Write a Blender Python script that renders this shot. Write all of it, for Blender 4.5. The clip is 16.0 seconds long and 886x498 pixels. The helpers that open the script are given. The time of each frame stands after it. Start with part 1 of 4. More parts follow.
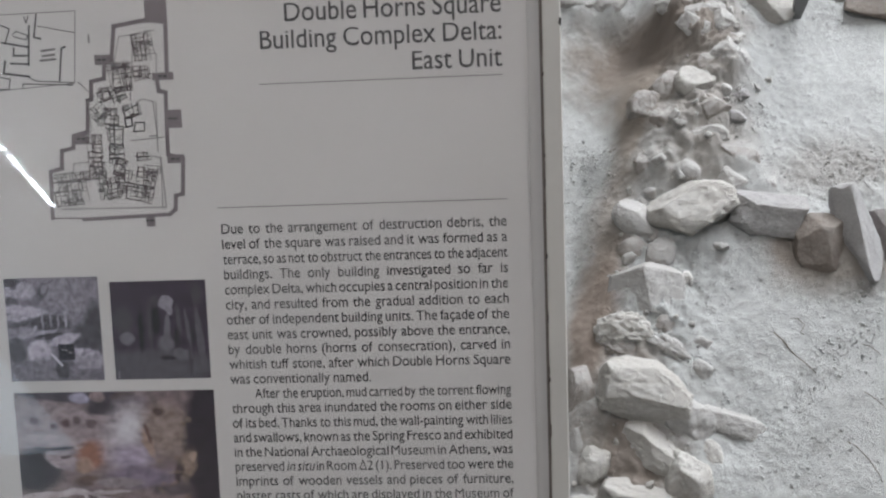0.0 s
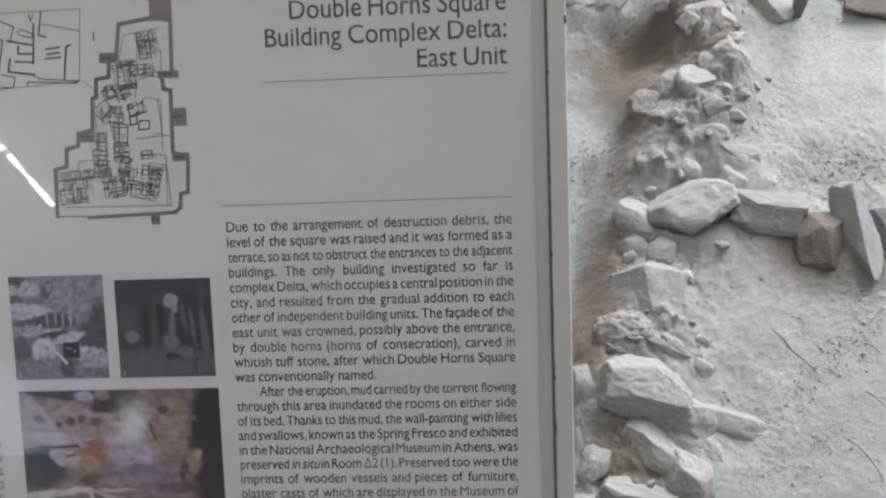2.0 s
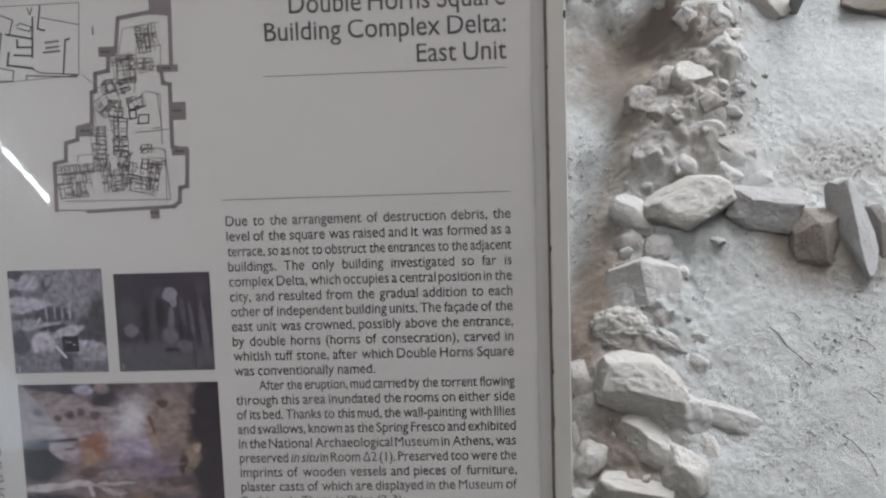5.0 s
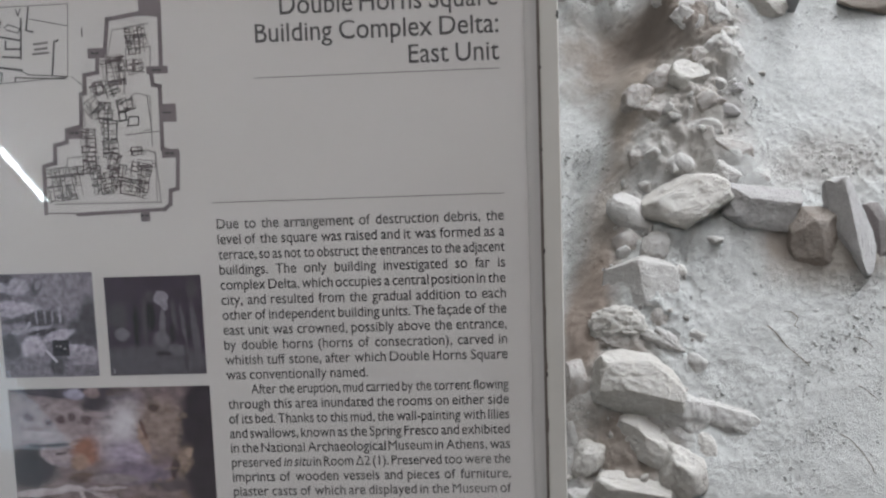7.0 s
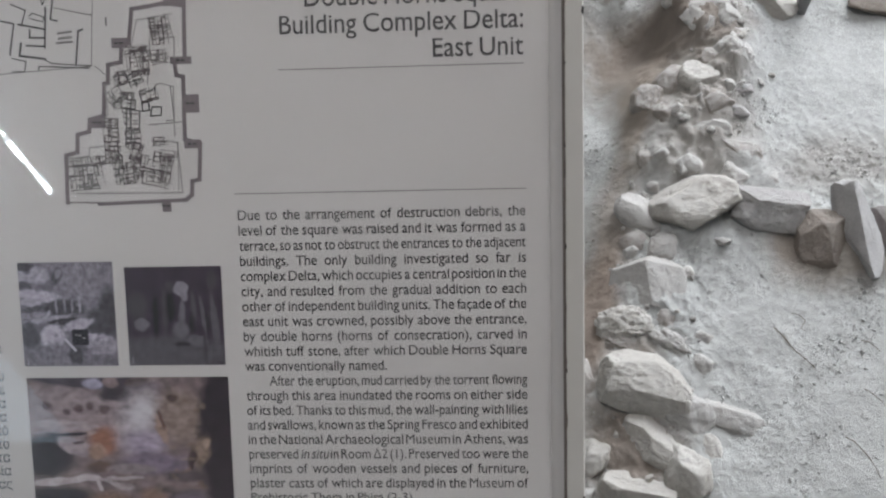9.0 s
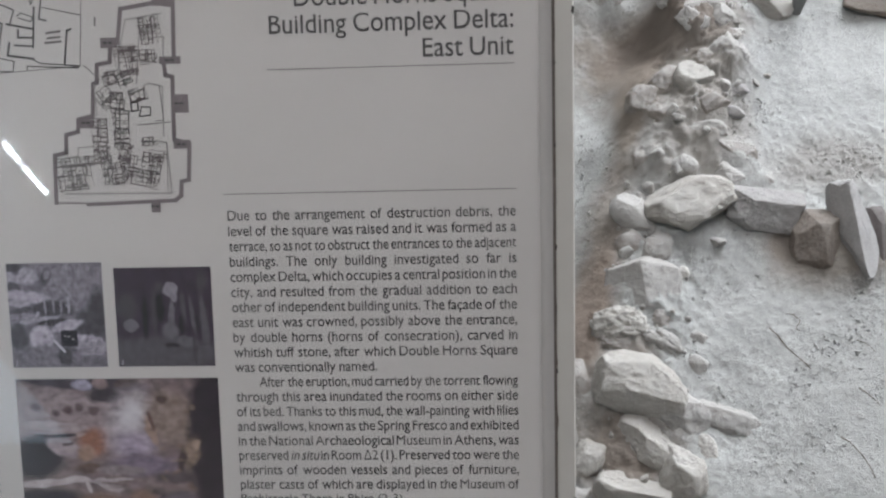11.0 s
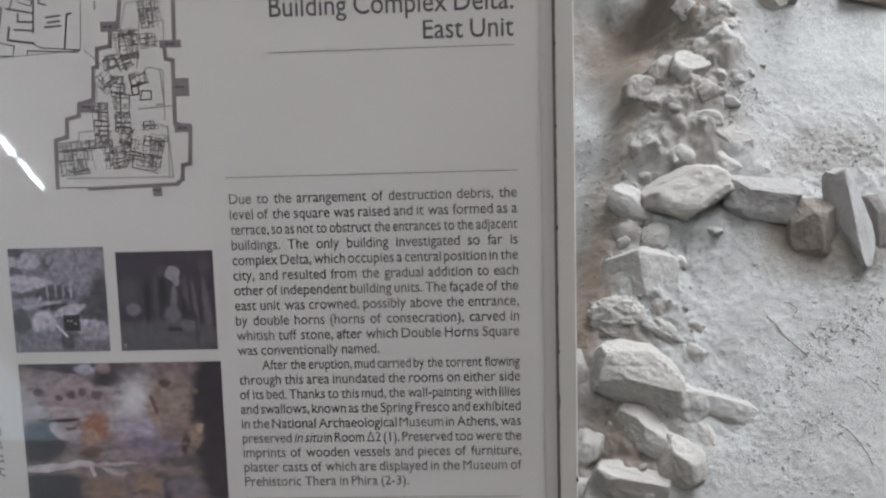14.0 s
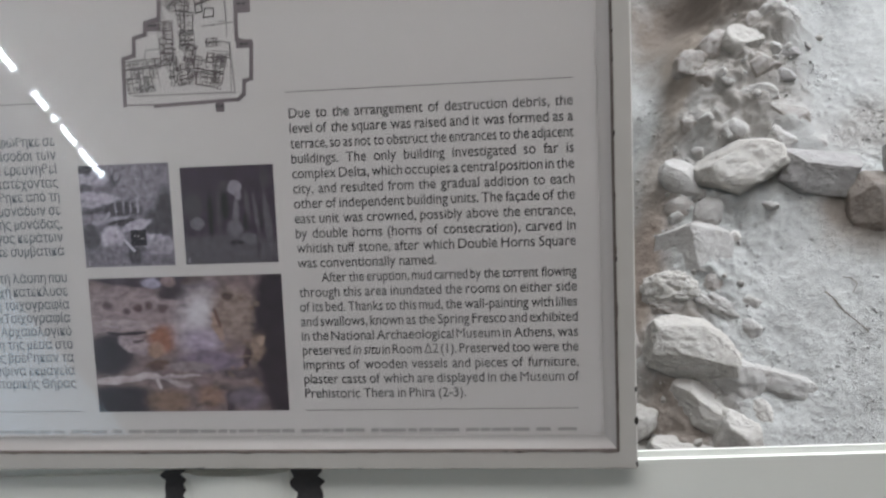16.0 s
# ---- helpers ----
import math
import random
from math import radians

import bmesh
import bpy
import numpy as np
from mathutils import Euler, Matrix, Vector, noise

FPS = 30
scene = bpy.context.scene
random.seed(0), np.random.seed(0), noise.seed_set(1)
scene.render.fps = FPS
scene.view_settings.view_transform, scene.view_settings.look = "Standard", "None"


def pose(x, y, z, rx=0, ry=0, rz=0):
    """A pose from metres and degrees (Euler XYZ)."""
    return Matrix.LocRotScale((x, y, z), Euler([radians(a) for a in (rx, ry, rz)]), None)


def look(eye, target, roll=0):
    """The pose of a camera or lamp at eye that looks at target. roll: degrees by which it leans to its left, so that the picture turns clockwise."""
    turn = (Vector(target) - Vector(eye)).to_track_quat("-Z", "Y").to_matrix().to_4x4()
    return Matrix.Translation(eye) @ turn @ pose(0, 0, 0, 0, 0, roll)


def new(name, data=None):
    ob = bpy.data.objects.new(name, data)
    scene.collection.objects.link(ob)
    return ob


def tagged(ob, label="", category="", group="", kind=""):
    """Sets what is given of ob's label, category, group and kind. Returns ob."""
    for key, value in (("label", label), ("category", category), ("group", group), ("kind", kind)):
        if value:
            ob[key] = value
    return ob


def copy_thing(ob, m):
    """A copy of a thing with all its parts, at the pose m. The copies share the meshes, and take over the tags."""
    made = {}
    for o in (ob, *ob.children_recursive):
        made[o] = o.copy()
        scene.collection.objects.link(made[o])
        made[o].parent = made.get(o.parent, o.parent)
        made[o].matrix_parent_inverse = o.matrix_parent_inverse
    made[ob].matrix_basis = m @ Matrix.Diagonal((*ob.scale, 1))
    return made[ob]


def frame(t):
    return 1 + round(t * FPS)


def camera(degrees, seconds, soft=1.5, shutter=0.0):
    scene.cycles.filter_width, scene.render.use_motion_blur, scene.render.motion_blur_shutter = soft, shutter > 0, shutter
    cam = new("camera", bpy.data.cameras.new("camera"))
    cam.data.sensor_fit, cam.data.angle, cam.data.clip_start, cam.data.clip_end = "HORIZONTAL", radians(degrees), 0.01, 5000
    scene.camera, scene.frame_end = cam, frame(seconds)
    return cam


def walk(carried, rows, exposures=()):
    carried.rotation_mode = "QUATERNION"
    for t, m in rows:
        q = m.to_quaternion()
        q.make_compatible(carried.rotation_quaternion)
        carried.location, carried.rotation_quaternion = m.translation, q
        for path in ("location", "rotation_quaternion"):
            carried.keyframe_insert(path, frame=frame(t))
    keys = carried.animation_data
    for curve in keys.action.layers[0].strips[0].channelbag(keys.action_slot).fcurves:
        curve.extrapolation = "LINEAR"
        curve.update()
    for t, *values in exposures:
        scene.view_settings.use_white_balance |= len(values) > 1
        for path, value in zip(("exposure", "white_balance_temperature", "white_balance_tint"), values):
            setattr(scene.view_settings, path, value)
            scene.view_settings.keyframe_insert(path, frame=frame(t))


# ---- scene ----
# A museum panel on a railing above the rubble walls of an excavation.
cam = camera(58.0, 16.0, soft=2.3, shutter=0.35)
ROWS = [
    (0.0, 0.222, -0.4275, 1.8741, 38.569, 3.682, 0.856),
    (0.5, 0.2159, -0.426, 1.8765, 38.626, 3.408, 1.018),
    (1.0, 0.2177, -0.4283, 1.8744, 38.652, 3.581, 0.776),
    (1.5, 0.2166, -0.4303, 1.8753, 38.629, 3.591, 0.76),
    (2.0, 0.217, -0.429, 1.8738, 38.545, 3.637, 0.772),
    (2.5, 0.216, -0.4261, 1.8744, 38.541, 3.689, 0.663),
    (3.0, 0.2044, -0.4289, 1.873, 38.386, 3.402, 0.531),
    (3.5, 0.2021, -0.4318, 1.8754, 38.173, 3.242, 0.46),
    (4.0, 0.2101, -0.4357, 1.8765, 38.288, 3.274, 0.641),
    (6.5, 0.2173, -0.4231, 1.8714, 38.155, 3.403, 0.595),
    (7.0, 0.2192, -0.4255, 1.8725, 38.115, 3.393, 0.478),
    (7.5, 0.2158, -0.4236, 1.8702, 38.007, 3.284, 0.551),
    (8.0, 0.209, -0.426, 1.8677, 37.955, 3.156, 0.894),
    (8.5, 0.2058, -0.4272, 1.8693, 37.947, 3.113, 1.027),
    (9.0, 0.2037, -0.4286, 1.871, 38.075, 3.003, 1.178),
    (11.5, 0.2099, -0.4261, 1.8676, 38.094, 2.853, 0.924),
    (12.0, 0.2088, -0.4228, 1.8649, 37.908, 2.846, 0.775),
    (12.5, 0.2094, -0.4222, 1.8635, 37.719, 2.909, 0.711),
    (13.0, 0.2055, -0.4222, 1.8619, 37.564, 2.873, 0.63),
    (13.5, 0.2032, -0.4288, 1.8626, 37.576, 2.824, 0.693),
    (14.0, 0.2049, -0.4371, 1.8647, 37.718, 2.894, 0.565),
    (14.5, 0.1802, -0.4472, 1.8562, 37.47, 3.051, 0.129),
    (15.0, 0.1056, -0.4598, 1.845, 36.947, 2.904, -0.901),
    (15.5, 0.1723, -0.49, 1.8519, 37.899, 4.242, -0.019),
    (16.0, 0.1958, -0.5006, 1.8221, 38.149, 5.774, 2.374),
]
walk(cam, [(t, pose(x, y, z, a, b, c)) for t, x, y, z, a, b, c in ROWS])

# ---------------------------------------------------------------- light
scene.view_settings.exposure = 0.0
world = bpy.data.worlds.new("sky")
scene.world = world
world.use_nodes = True
sky = world.node_tree.nodes.new("ShaderNodeTexSky")
sky.sky_type, sky.sun_disc = "NISHITA", False
sky.sun_elevation, sky.sun_rotation = radians(50), radians(70)
world.node_tree.links.new(sky.outputs[0], world.node_tree.nodes["Background"].inputs[0])
world.node_tree.nodes["Background"].inputs[1].default_value = 0.1


def area_light(name, x, y, z, target, w, d, watts, colour):
    """An area lamp inside the shelter, standing in for daylight or filling the panel."""
    lamp = bpy.data.lights.new(name, "AREA")
    lamp.shape, lamp.size, lamp.size_y, lamp.energy, lamp.color = "RECTANGLE", w, d, watts, colour
    ob = new(name, lamp)
    ob.matrix_world = look((x, y, z), target)
    return ob


# Two stand-ins for daylight from the far right; the ceiling itself is closed.
area_light("daylight_clerestory", 8.6, 5.6, 3.3, (0.8, 1.2, 0.2), 2.4, 7.0, 1000, (0.94, 0.965, 1.0))
area_light("daylight_roof_opening", 2.6, 4.1, 4.9, (1.9, 2.8, 0), 3.2, 4.6, 880, (0.93, 0.955, 1.0))
# Fill lamp added overhead to brighten the panel; no opening is there.
area_light("panel_fill", -0.2, 0.3, 5.1, (-0.2, 0.25, 0), 3.0, 1.2, 80, (1.0, 0.97, 0.975))
# Added lamp that gives the bluish veil mirrored at the cover's left.
area_light("veil_fill", -6.0, -5.55, 5.15, (-6.0, -5.5, 0), 2.8, 4.7, 80, (0.58, 0.80, 1.0))

# ---------------------------------------------------------------- materials


def material(name):
    m = bpy.data.materials.new(name)
    m.use_nodes = True
    return m, m.node_tree.nodes, m.node_tree.links, m.node_tree.nodes["Principled BSDF"]


def noise_node(n, l, scale, detail, vector, rough=0.6):
    k = n.new("ShaderNodeTexNoise")
    k.inputs["Scale"].default_value, k.inputs["Detail"].default_value, k.inputs["Roughness"].default_value = scale, detail, rough
    l.new(vector, k.inputs["Vector"])
    return k.outputs["Fac"]


def ramp(n, l, fac, a, b):
    k = n.new("ShaderNodeMapRange")
    k.inputs[1].default_value, k.inputs[2].default_value = a, b
    l.new(fac, k.inputs[0])
    return k.outputs[0]


def mix(n, l, fac, a, b, how="MIX"):
    k = n.new("ShaderNodeMix")
    k.data_type, k.blend_type = "RGBA", how
    for value, slot in ((fac, k.inputs[0]), (a, k.inputs[6]), (b, k.inputs[7])):
        if isinstance(value, (int, float)):
            slot.default_value = value
        elif isinstance(value, tuple):
            slot.default_value = (*value, 1)
        else:
            l.new(value, slot)
    return k.outputs[2]


def bump(n, l, height, strength, distance, bsdf, after=None):
    k = n.new("ShaderNodeBump")
    k.inputs["Strength"].default_value, k.inputs["Distance"].default_value = strength, distance
    l.new(height, k.inputs["Height"])
    if after:
        l.new(after, k.inputs["Normal"])
    l.new(k.outputs[0], bsdf.inputs["Normal"])
    return k.outputs[0]


def coords(n, kind="Object"):
    return n.new("ShaderNodeTexCoord").outputs[kind]


def mineral(name, base, dark, light, grain=90.0, relief=0.004, dust=0.35, soil_and_shade=(), grit_strength=0.25, speckle=(0.72, 0.71, 0.69)):
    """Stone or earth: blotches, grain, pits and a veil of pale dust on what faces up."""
    m, n, l, bsdf = material(name)
    c = coords(n)
    info = n.new("ShaderNodeObjectInfo")
    shifted = n.new("ShaderNodeVectorMath")
    shifted.operation = "ADD"
    l.new(c, shifted.inputs[0])
    l.new(info.outputs["Random"], shifted.inputs[1])
    v = shifted.outputs[0]
    big = noise_node(n, l, 9, 5, v)
    mid = noise_node(n, l, 34, 6, v, 0.7)
    fine = noise_node(n, l, grain * 2.5, 6, v, 0.75)
    col = mix(n, l, ramp(n, l, big, 0.35, 0.65), base, light)
    col = mix(n, l, ramp(n, l, mid, 0.52, 0.78), col, dark)
    col = mix(n, l, ramp(n, l, fine, 0.3, 0.75), col, speckle, "MULTIPLY")
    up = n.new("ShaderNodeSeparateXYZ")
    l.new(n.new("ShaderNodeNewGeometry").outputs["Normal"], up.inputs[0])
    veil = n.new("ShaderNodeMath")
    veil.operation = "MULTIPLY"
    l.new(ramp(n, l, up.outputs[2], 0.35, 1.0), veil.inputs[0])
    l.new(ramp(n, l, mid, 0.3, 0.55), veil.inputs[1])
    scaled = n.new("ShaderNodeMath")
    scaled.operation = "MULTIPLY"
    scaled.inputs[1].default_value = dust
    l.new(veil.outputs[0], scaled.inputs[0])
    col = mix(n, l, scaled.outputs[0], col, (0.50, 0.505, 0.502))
    # Soft patches of brown soil, with nearby shade put into the same colour.
    for x, y, rx, ry, turn, colour, amount in soil_and_shade:
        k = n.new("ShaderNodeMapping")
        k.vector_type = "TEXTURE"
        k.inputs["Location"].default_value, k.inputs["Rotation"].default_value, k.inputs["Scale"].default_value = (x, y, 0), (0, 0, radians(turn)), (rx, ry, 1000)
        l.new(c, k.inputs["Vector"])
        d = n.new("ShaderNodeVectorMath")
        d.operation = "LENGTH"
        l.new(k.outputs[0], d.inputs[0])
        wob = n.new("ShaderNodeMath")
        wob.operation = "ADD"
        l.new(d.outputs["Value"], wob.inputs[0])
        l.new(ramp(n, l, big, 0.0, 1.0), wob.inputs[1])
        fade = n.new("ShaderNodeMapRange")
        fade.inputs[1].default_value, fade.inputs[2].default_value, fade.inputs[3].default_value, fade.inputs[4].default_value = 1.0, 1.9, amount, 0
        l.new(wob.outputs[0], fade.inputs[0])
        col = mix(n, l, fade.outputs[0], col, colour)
    l.new(col, bsdf.inputs["Base Color"])
    bsdf.inputs["Roughness"].default_value = 0.95
    bsdf.inputs["Specular IOR Level"].default_value = 0.2
    first = bump(n, l, mid, 0.6, relief * 2.4, bsdf)
    second = bump(n, l, fine, 0.8, relief, bsdf, first)
    grit = n.new("ShaderNodeTexVoronoi")
    grit.inputs["Scale"].default_value = grain * 2.2
    l.new(v, grit.inputs["Vector"])
    bump(n, l, grit.outputs["Distance"], grit_strength, relief * 0.8, bsdf, second)
    return m


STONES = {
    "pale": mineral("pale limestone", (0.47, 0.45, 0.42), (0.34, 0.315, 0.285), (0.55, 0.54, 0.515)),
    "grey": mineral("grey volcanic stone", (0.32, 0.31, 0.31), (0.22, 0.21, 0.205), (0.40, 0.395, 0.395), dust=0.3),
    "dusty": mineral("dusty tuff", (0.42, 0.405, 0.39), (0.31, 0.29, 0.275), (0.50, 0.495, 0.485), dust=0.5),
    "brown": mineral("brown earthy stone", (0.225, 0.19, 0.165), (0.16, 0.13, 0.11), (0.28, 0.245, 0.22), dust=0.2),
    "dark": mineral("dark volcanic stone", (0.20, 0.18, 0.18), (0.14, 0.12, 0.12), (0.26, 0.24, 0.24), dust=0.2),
    # A browner, darker tuff: shade on the wall's left flank put into the tone.
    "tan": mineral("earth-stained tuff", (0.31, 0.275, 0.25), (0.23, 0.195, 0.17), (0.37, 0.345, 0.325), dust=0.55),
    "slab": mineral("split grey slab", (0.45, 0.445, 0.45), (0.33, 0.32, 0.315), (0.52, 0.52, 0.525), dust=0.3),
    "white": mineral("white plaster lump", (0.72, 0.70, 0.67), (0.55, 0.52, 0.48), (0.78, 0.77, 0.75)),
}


def plain(name, colour, rough=0.5, metal=0.0, vary=0.06, scale=60.0, relief=0.0):
    m, n, l, bsdf = material(name)
    c = coords(n)
    f = noise_node(n, l, scale, 5, c)
    col = mix(n, l, f, tuple(a * (1 - vary) for a in colour), tuple(min(1, a * (1 + vary)) for a in colour))
    l.new(col, bsdf.inputs["Base Color"])
    bsdf.inputs["Roughness"].default_value, bsdf.inputs["Metallic"].default_value = rough, metal
    if relief:
        bump(n, l, f, 0.5, relief, bsdf)
    return m


PAPER = plain("printed white sheet", (0.715, 0.685, 0.68), 0.6, vary=0.02, scale=14)
INK = plain("dark grey ink", (0.075, 0.07, 0.075), 0.6, vary=0.05)
INK_SOFT = plain("grey ink", (0.20, 0.185, 0.19), 0.6, vary=0.05)
# The bluish veil over the left column is put into this ink's colour.
INK_VEILED = plain("grey ink tinted by the veil", (0.10, 0.115, 0.14), 0.6, vary=0.05)
# Greyer than the frame: the lip's shading is put into its colour.
BEZEL = plain("inner bezel with shade in its grey", (0.42, 0.405, 0.395), 0.5, vary=0.05, scale=30)
INK_MAP = plain("brown grey ink", (0.20, 0.165, 0.175), 0.6, vary=0.1)
INK_MAUVE = plain("mauve grey ink", (0.235, 0.20, 0.215), 0.6, vary=0.12, scale=300)
INK_PALE = plain("pale grey ink", (0.42, 0.40, 0.40), 0.6, vary=0.1, scale=200)
FRAME = plain("off-white lacquered frame", (0.49, 0.48, 0.455), 0.45, vary=0.07, scale=40, relief=0.0004)
SEAM = plain("dirt in the joint", (0.13, 0.11, 0.10), 0.9, vary=0.5, scale=90)
WORN = plain("worn black primer", (0.035, 0.033, 0.035), 0.6, vary=0.6, scale=300)
CHIP = plain("bare dark metal under chipped paint", (0.03, 0.027, 0.026), 0.7, vary=0.4, scale=400)
RAIL = plain("glossy white rail paint", (0.80, 0.825, 0.785), 0.28, vary=0.03, scale=18, relief=0.0005)
WALL = plain("shelter wall plaster", (0.42, 0.40, 0.37), 0.9, vary=0.08, scale=4)
ROOF = plain("shelter roof boards", (0.30, 0.27, 0.24), 0.8, vary=0.1, scale=6)
DECK = plain("walkway boards", (0.24, 0.18, 0.13), 0.7, vary=0.2, scale=12)
STEEL = plain("weathered grey steel", (0.18, 0.18, 0.18), 0.55, 0.6, vary=0.15, scale=80)
TWIG = plain("dry twig", (0.16, 0.13, 0.10), 0.9, vary=0.2, scale=200)


def cover_glass():
    m, n, l, bsdf = material("clear acrylic cover")
    n.remove(bsdf)
    clear, gloss, mixer, fres = (n.new("ShaderNode" + k) for k in ("BsdfTransparent", "BsdfGlossy", "MixShader", "Fresnel"))
    gloss.inputs["Roughness"].default_value = 0.01
    haze, both = n.new("ShaderNodeBsdfGlossy"), n.new("ShaderNodeMixShader")
    haze.inputs["Roughness"].default_value = 0.27  # a broad lobe added to imitate lens bloom around the mirrored streak
    both.inputs[0].default_value = 0.55
    l.new(gloss.outputs[0], both.inputs[1])
    l.new(haze.outputs[0], both.inputs[2])
    fres.inputs["IOR"].default_value = 1.49
    clear.inputs[0].default_value = (0.97, 0.975, 0.97, 1)
    l.new(fres.outputs[0], mixer.inputs[0])
    l.new(clear.outputs[0], mixer.inputs[1])
    l.new(both.outputs[0], mixer.inputs[2])
    l.new(mixer.outputs[0], n["Material Output"].inputs[0])
    return m


GLASS = cover_glass()


def glow(name, colour, strength):
    m, n, l, bsdf = material(name)
    bsdf.inputs["Base Color"].default_value = (*colour, 1)
    bsdf.inputs["Emission Color"].default_value = (*colour, 1)
    bsdf.inputs["Emission Strength"].default_value = strength
    return m


# ---------------------------------------------------------------- building helpers


def to_mesh(bm, name, smooth=False):
    me = bpy.data.meshes.new(name)
    bm.to_mesh(me)
    bm.free()
    if smooth:
        for p in me.polygons:
            p.use_smooth = True
    return me


def part(name, bm, mat, parent=None, label="", smooth=False):
    ob = new(name, to_mesh(bm, name, smooth))
    ob.data.materials.append(mat)
    if parent:
        ob.parent = parent
    if label:
        ob["label"] = label
    return ob


def box(x0, x1, y0, y1, z0, z1, bevel=0.0):
    bm = bmesh.new()
    bmesh.ops.create_cube(bm, size=1)
    for v in bm.verts:
        v.co = Vector(((x0 + x1) / 2 + v.co.x * (x1 - x0), (y0 + y1) / 2 + v.co.y * (y1 - y0), (z0 + z1) / 2 + v.co.z * (z1 - z0)))
    if bevel:
        bmesh.ops.bevel(bm, geom=list(bm.edges), offset=bevel, segments=2, affect="EDGES")
    return bm


def empty(name, m):
    ob = new(name)
    ob.empty_display_size = 0.1
    ob.matrix_world = m
    return ob


# ---------------------------------------------------------------- shelter


def structure(name, bm, mat, label, category, smooth=False):
    return tagged(part(name, bm, mat, smooth=smooth), label, category, kind="structure")


# Unseen shell, added to close off the sky and be mirrored in the cover.
structure("wall_north", box(-9.2, 9.2, 12.0, 12.2, -0.6, 5.2), WALL, "unseen plain plastered wall closing the shelter", "wall")
structure("wall_south", box(-9.2, 9.2, -8.2, -8.0, -0.6, 5.2), WALL, "unseen plain plastered wall behind the walkway", "wall")
structure("wall_west", box(-9.2, -9.0, -8.0, 12.0, -0.6, 5.2), WALL, "unseen plain plastered wall at the shelter's side", "wall")


def wall_with_band():
    bm = bmesh.new()
    for z0, z1 in ((-0.6, 1.7), (4.5, 5.2)):
        b = box(9.0, 9.2, -8.0, 12.0, z0, z1)
        me = to_mesh(b, "tmp")
        bm.from_mesh(me)
    for y in (-8.0, -3.0, 0.4, 7.6, 11.8):
        me = to_mesh(box(9.0, 9.2, y, y + 0.2, 1.7, 4.5), "tmp")
        bm.from_mesh(me)
    return bm


structure("wall_east", wall_with_band(), WALL, "unseen plastered wall with a long added window band", "wall")
structure("ceiling", box(-9.2, 9.2, -8.2, 12.2, 5.2, 5.4), ROOF, "unseen brown boarded roof of the shelter", "ceiling")

# ---------------------------------------------------------------- stones
WORDS = {"pale": "pale limestone", "grey": "grey volcanic", "dusty": "dust-covered tuff", "brown": "brown earthy", "dark": "dark volcanic", "white": "white plaster", "tan": "earth-stained tan", "slab": "split grey"}
FINISH = {"block": "squared", "smooth": "smooth-faced", "rough": "rough broken", "porous": "porous crumbling"}
count = 0
BEDS = []


def stone(x, y, z, a, b, c, tilt, square, tone, finish, rx=0, ry=0, cuts=(), sink=0.22):
    global count
    count += 1
    rng = random.Random(count * 17 + 3)
    BEDS.append((x, y, z - ((-0.62 if y > 1.2 else -0.2) if tone in ("dusty", "tan") else sink) * math.hypot(0.64 * b, 0.77 * c), 1.05 * max(a, 0.78 * b)))
    bm = bmesh.new()
    bmesh.ops.create_icosphere(bm, subdivisions=6 if cuts else 5 if max(a, b) > 0.04 else 4, radius=1)
    planes = []
    blocky = finish == "block"
    for nx, ny, nz, far in cuts:
        planes.append((Vector((nx, ny, nz)).normalized(), far))
    for _ in range(4 if cuts else 9 if blocky else 11):
        d = Vector((rng.gauss(0, 1), rng.gauss(0, 1), rng.gauss(0, 1))).normalized()
        planes.append((d, rng.uniform(0.86, 1.05) if blocky or cuts else rng.uniform(0.64, 0.92)))
    off = Vector((count * 3.7, count * 1.3, 0))
    for v in bm.verts:
        if blocky:
            p = Vector([max(-0.8, min(0.8, k * 1.25)) + 0.12 * k for k in v.co])
            p.x *= 1 - square * 0.35 * p.y
        else:
            p = Vector([math.copysign(abs(k) ** square, k) for k in v.co])
        for d, far in planes:
            over = p.dot(d) - far
            if over > 0:
                p -= d * over * (0.96 if cuts or blocky else 0.84)
        q = p.normalized()
        amount = {"smooth": 0.05, "block": 0.06, "rough": 0.06 if cuts else 0.085, "porous": 0.14}[finish]
        p += q * (noise.fractal(p * 1.6 + off, 1.0, 2.0, 3) * amount)
        if finish in ("rough", "porous"):
            p += q * (noise.fractal(p * 5 + off, 0.8, 2.2, 4) * amount * 0.55)
        if finish == "porous":
            p -= q * max(0, noise.noise(p * 4.5 + off) - 0.05) * 0.45
        p += q * noise.fractal(p * 9 + off, 0.7, 2.2, 3) * (0.02 if cuts else 0.024)
        v.co = p
    size = [max(abs(v.co[i]) for v in bm.verts) for i in range(3)]
    for v in bm.verts:
        v.co = Vector((v.co.x * a / size[0], v.co.y * b / size[1], v.co.z * c / size[2]))
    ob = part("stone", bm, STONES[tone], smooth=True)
    ob.matrix_world = pose(x, y, z, 39, 0, 0) @ pose(0, 0, 0, 0, 0, tilt) @ pose(0, 0, 0, rx, ry, 0)
    tagged(ob, f"{FINISH[finish]} {WORDS[tone]} stone bedded in the dusty earth", "stone", "stones of the ruined wall")
    return ob


stone(0.800, 1.095, 0.114, 0.134, 0.084, 0.071, 6, 0.70, "pale", "rough", cuts=((0.6, -0.75, 0.2, 0.70), (-0.55, 0.8, 0.2, 0.74), (-0.6, -0.75, 0.1, 0.86), (0.1, 0.3, 0.95, 0.8)))
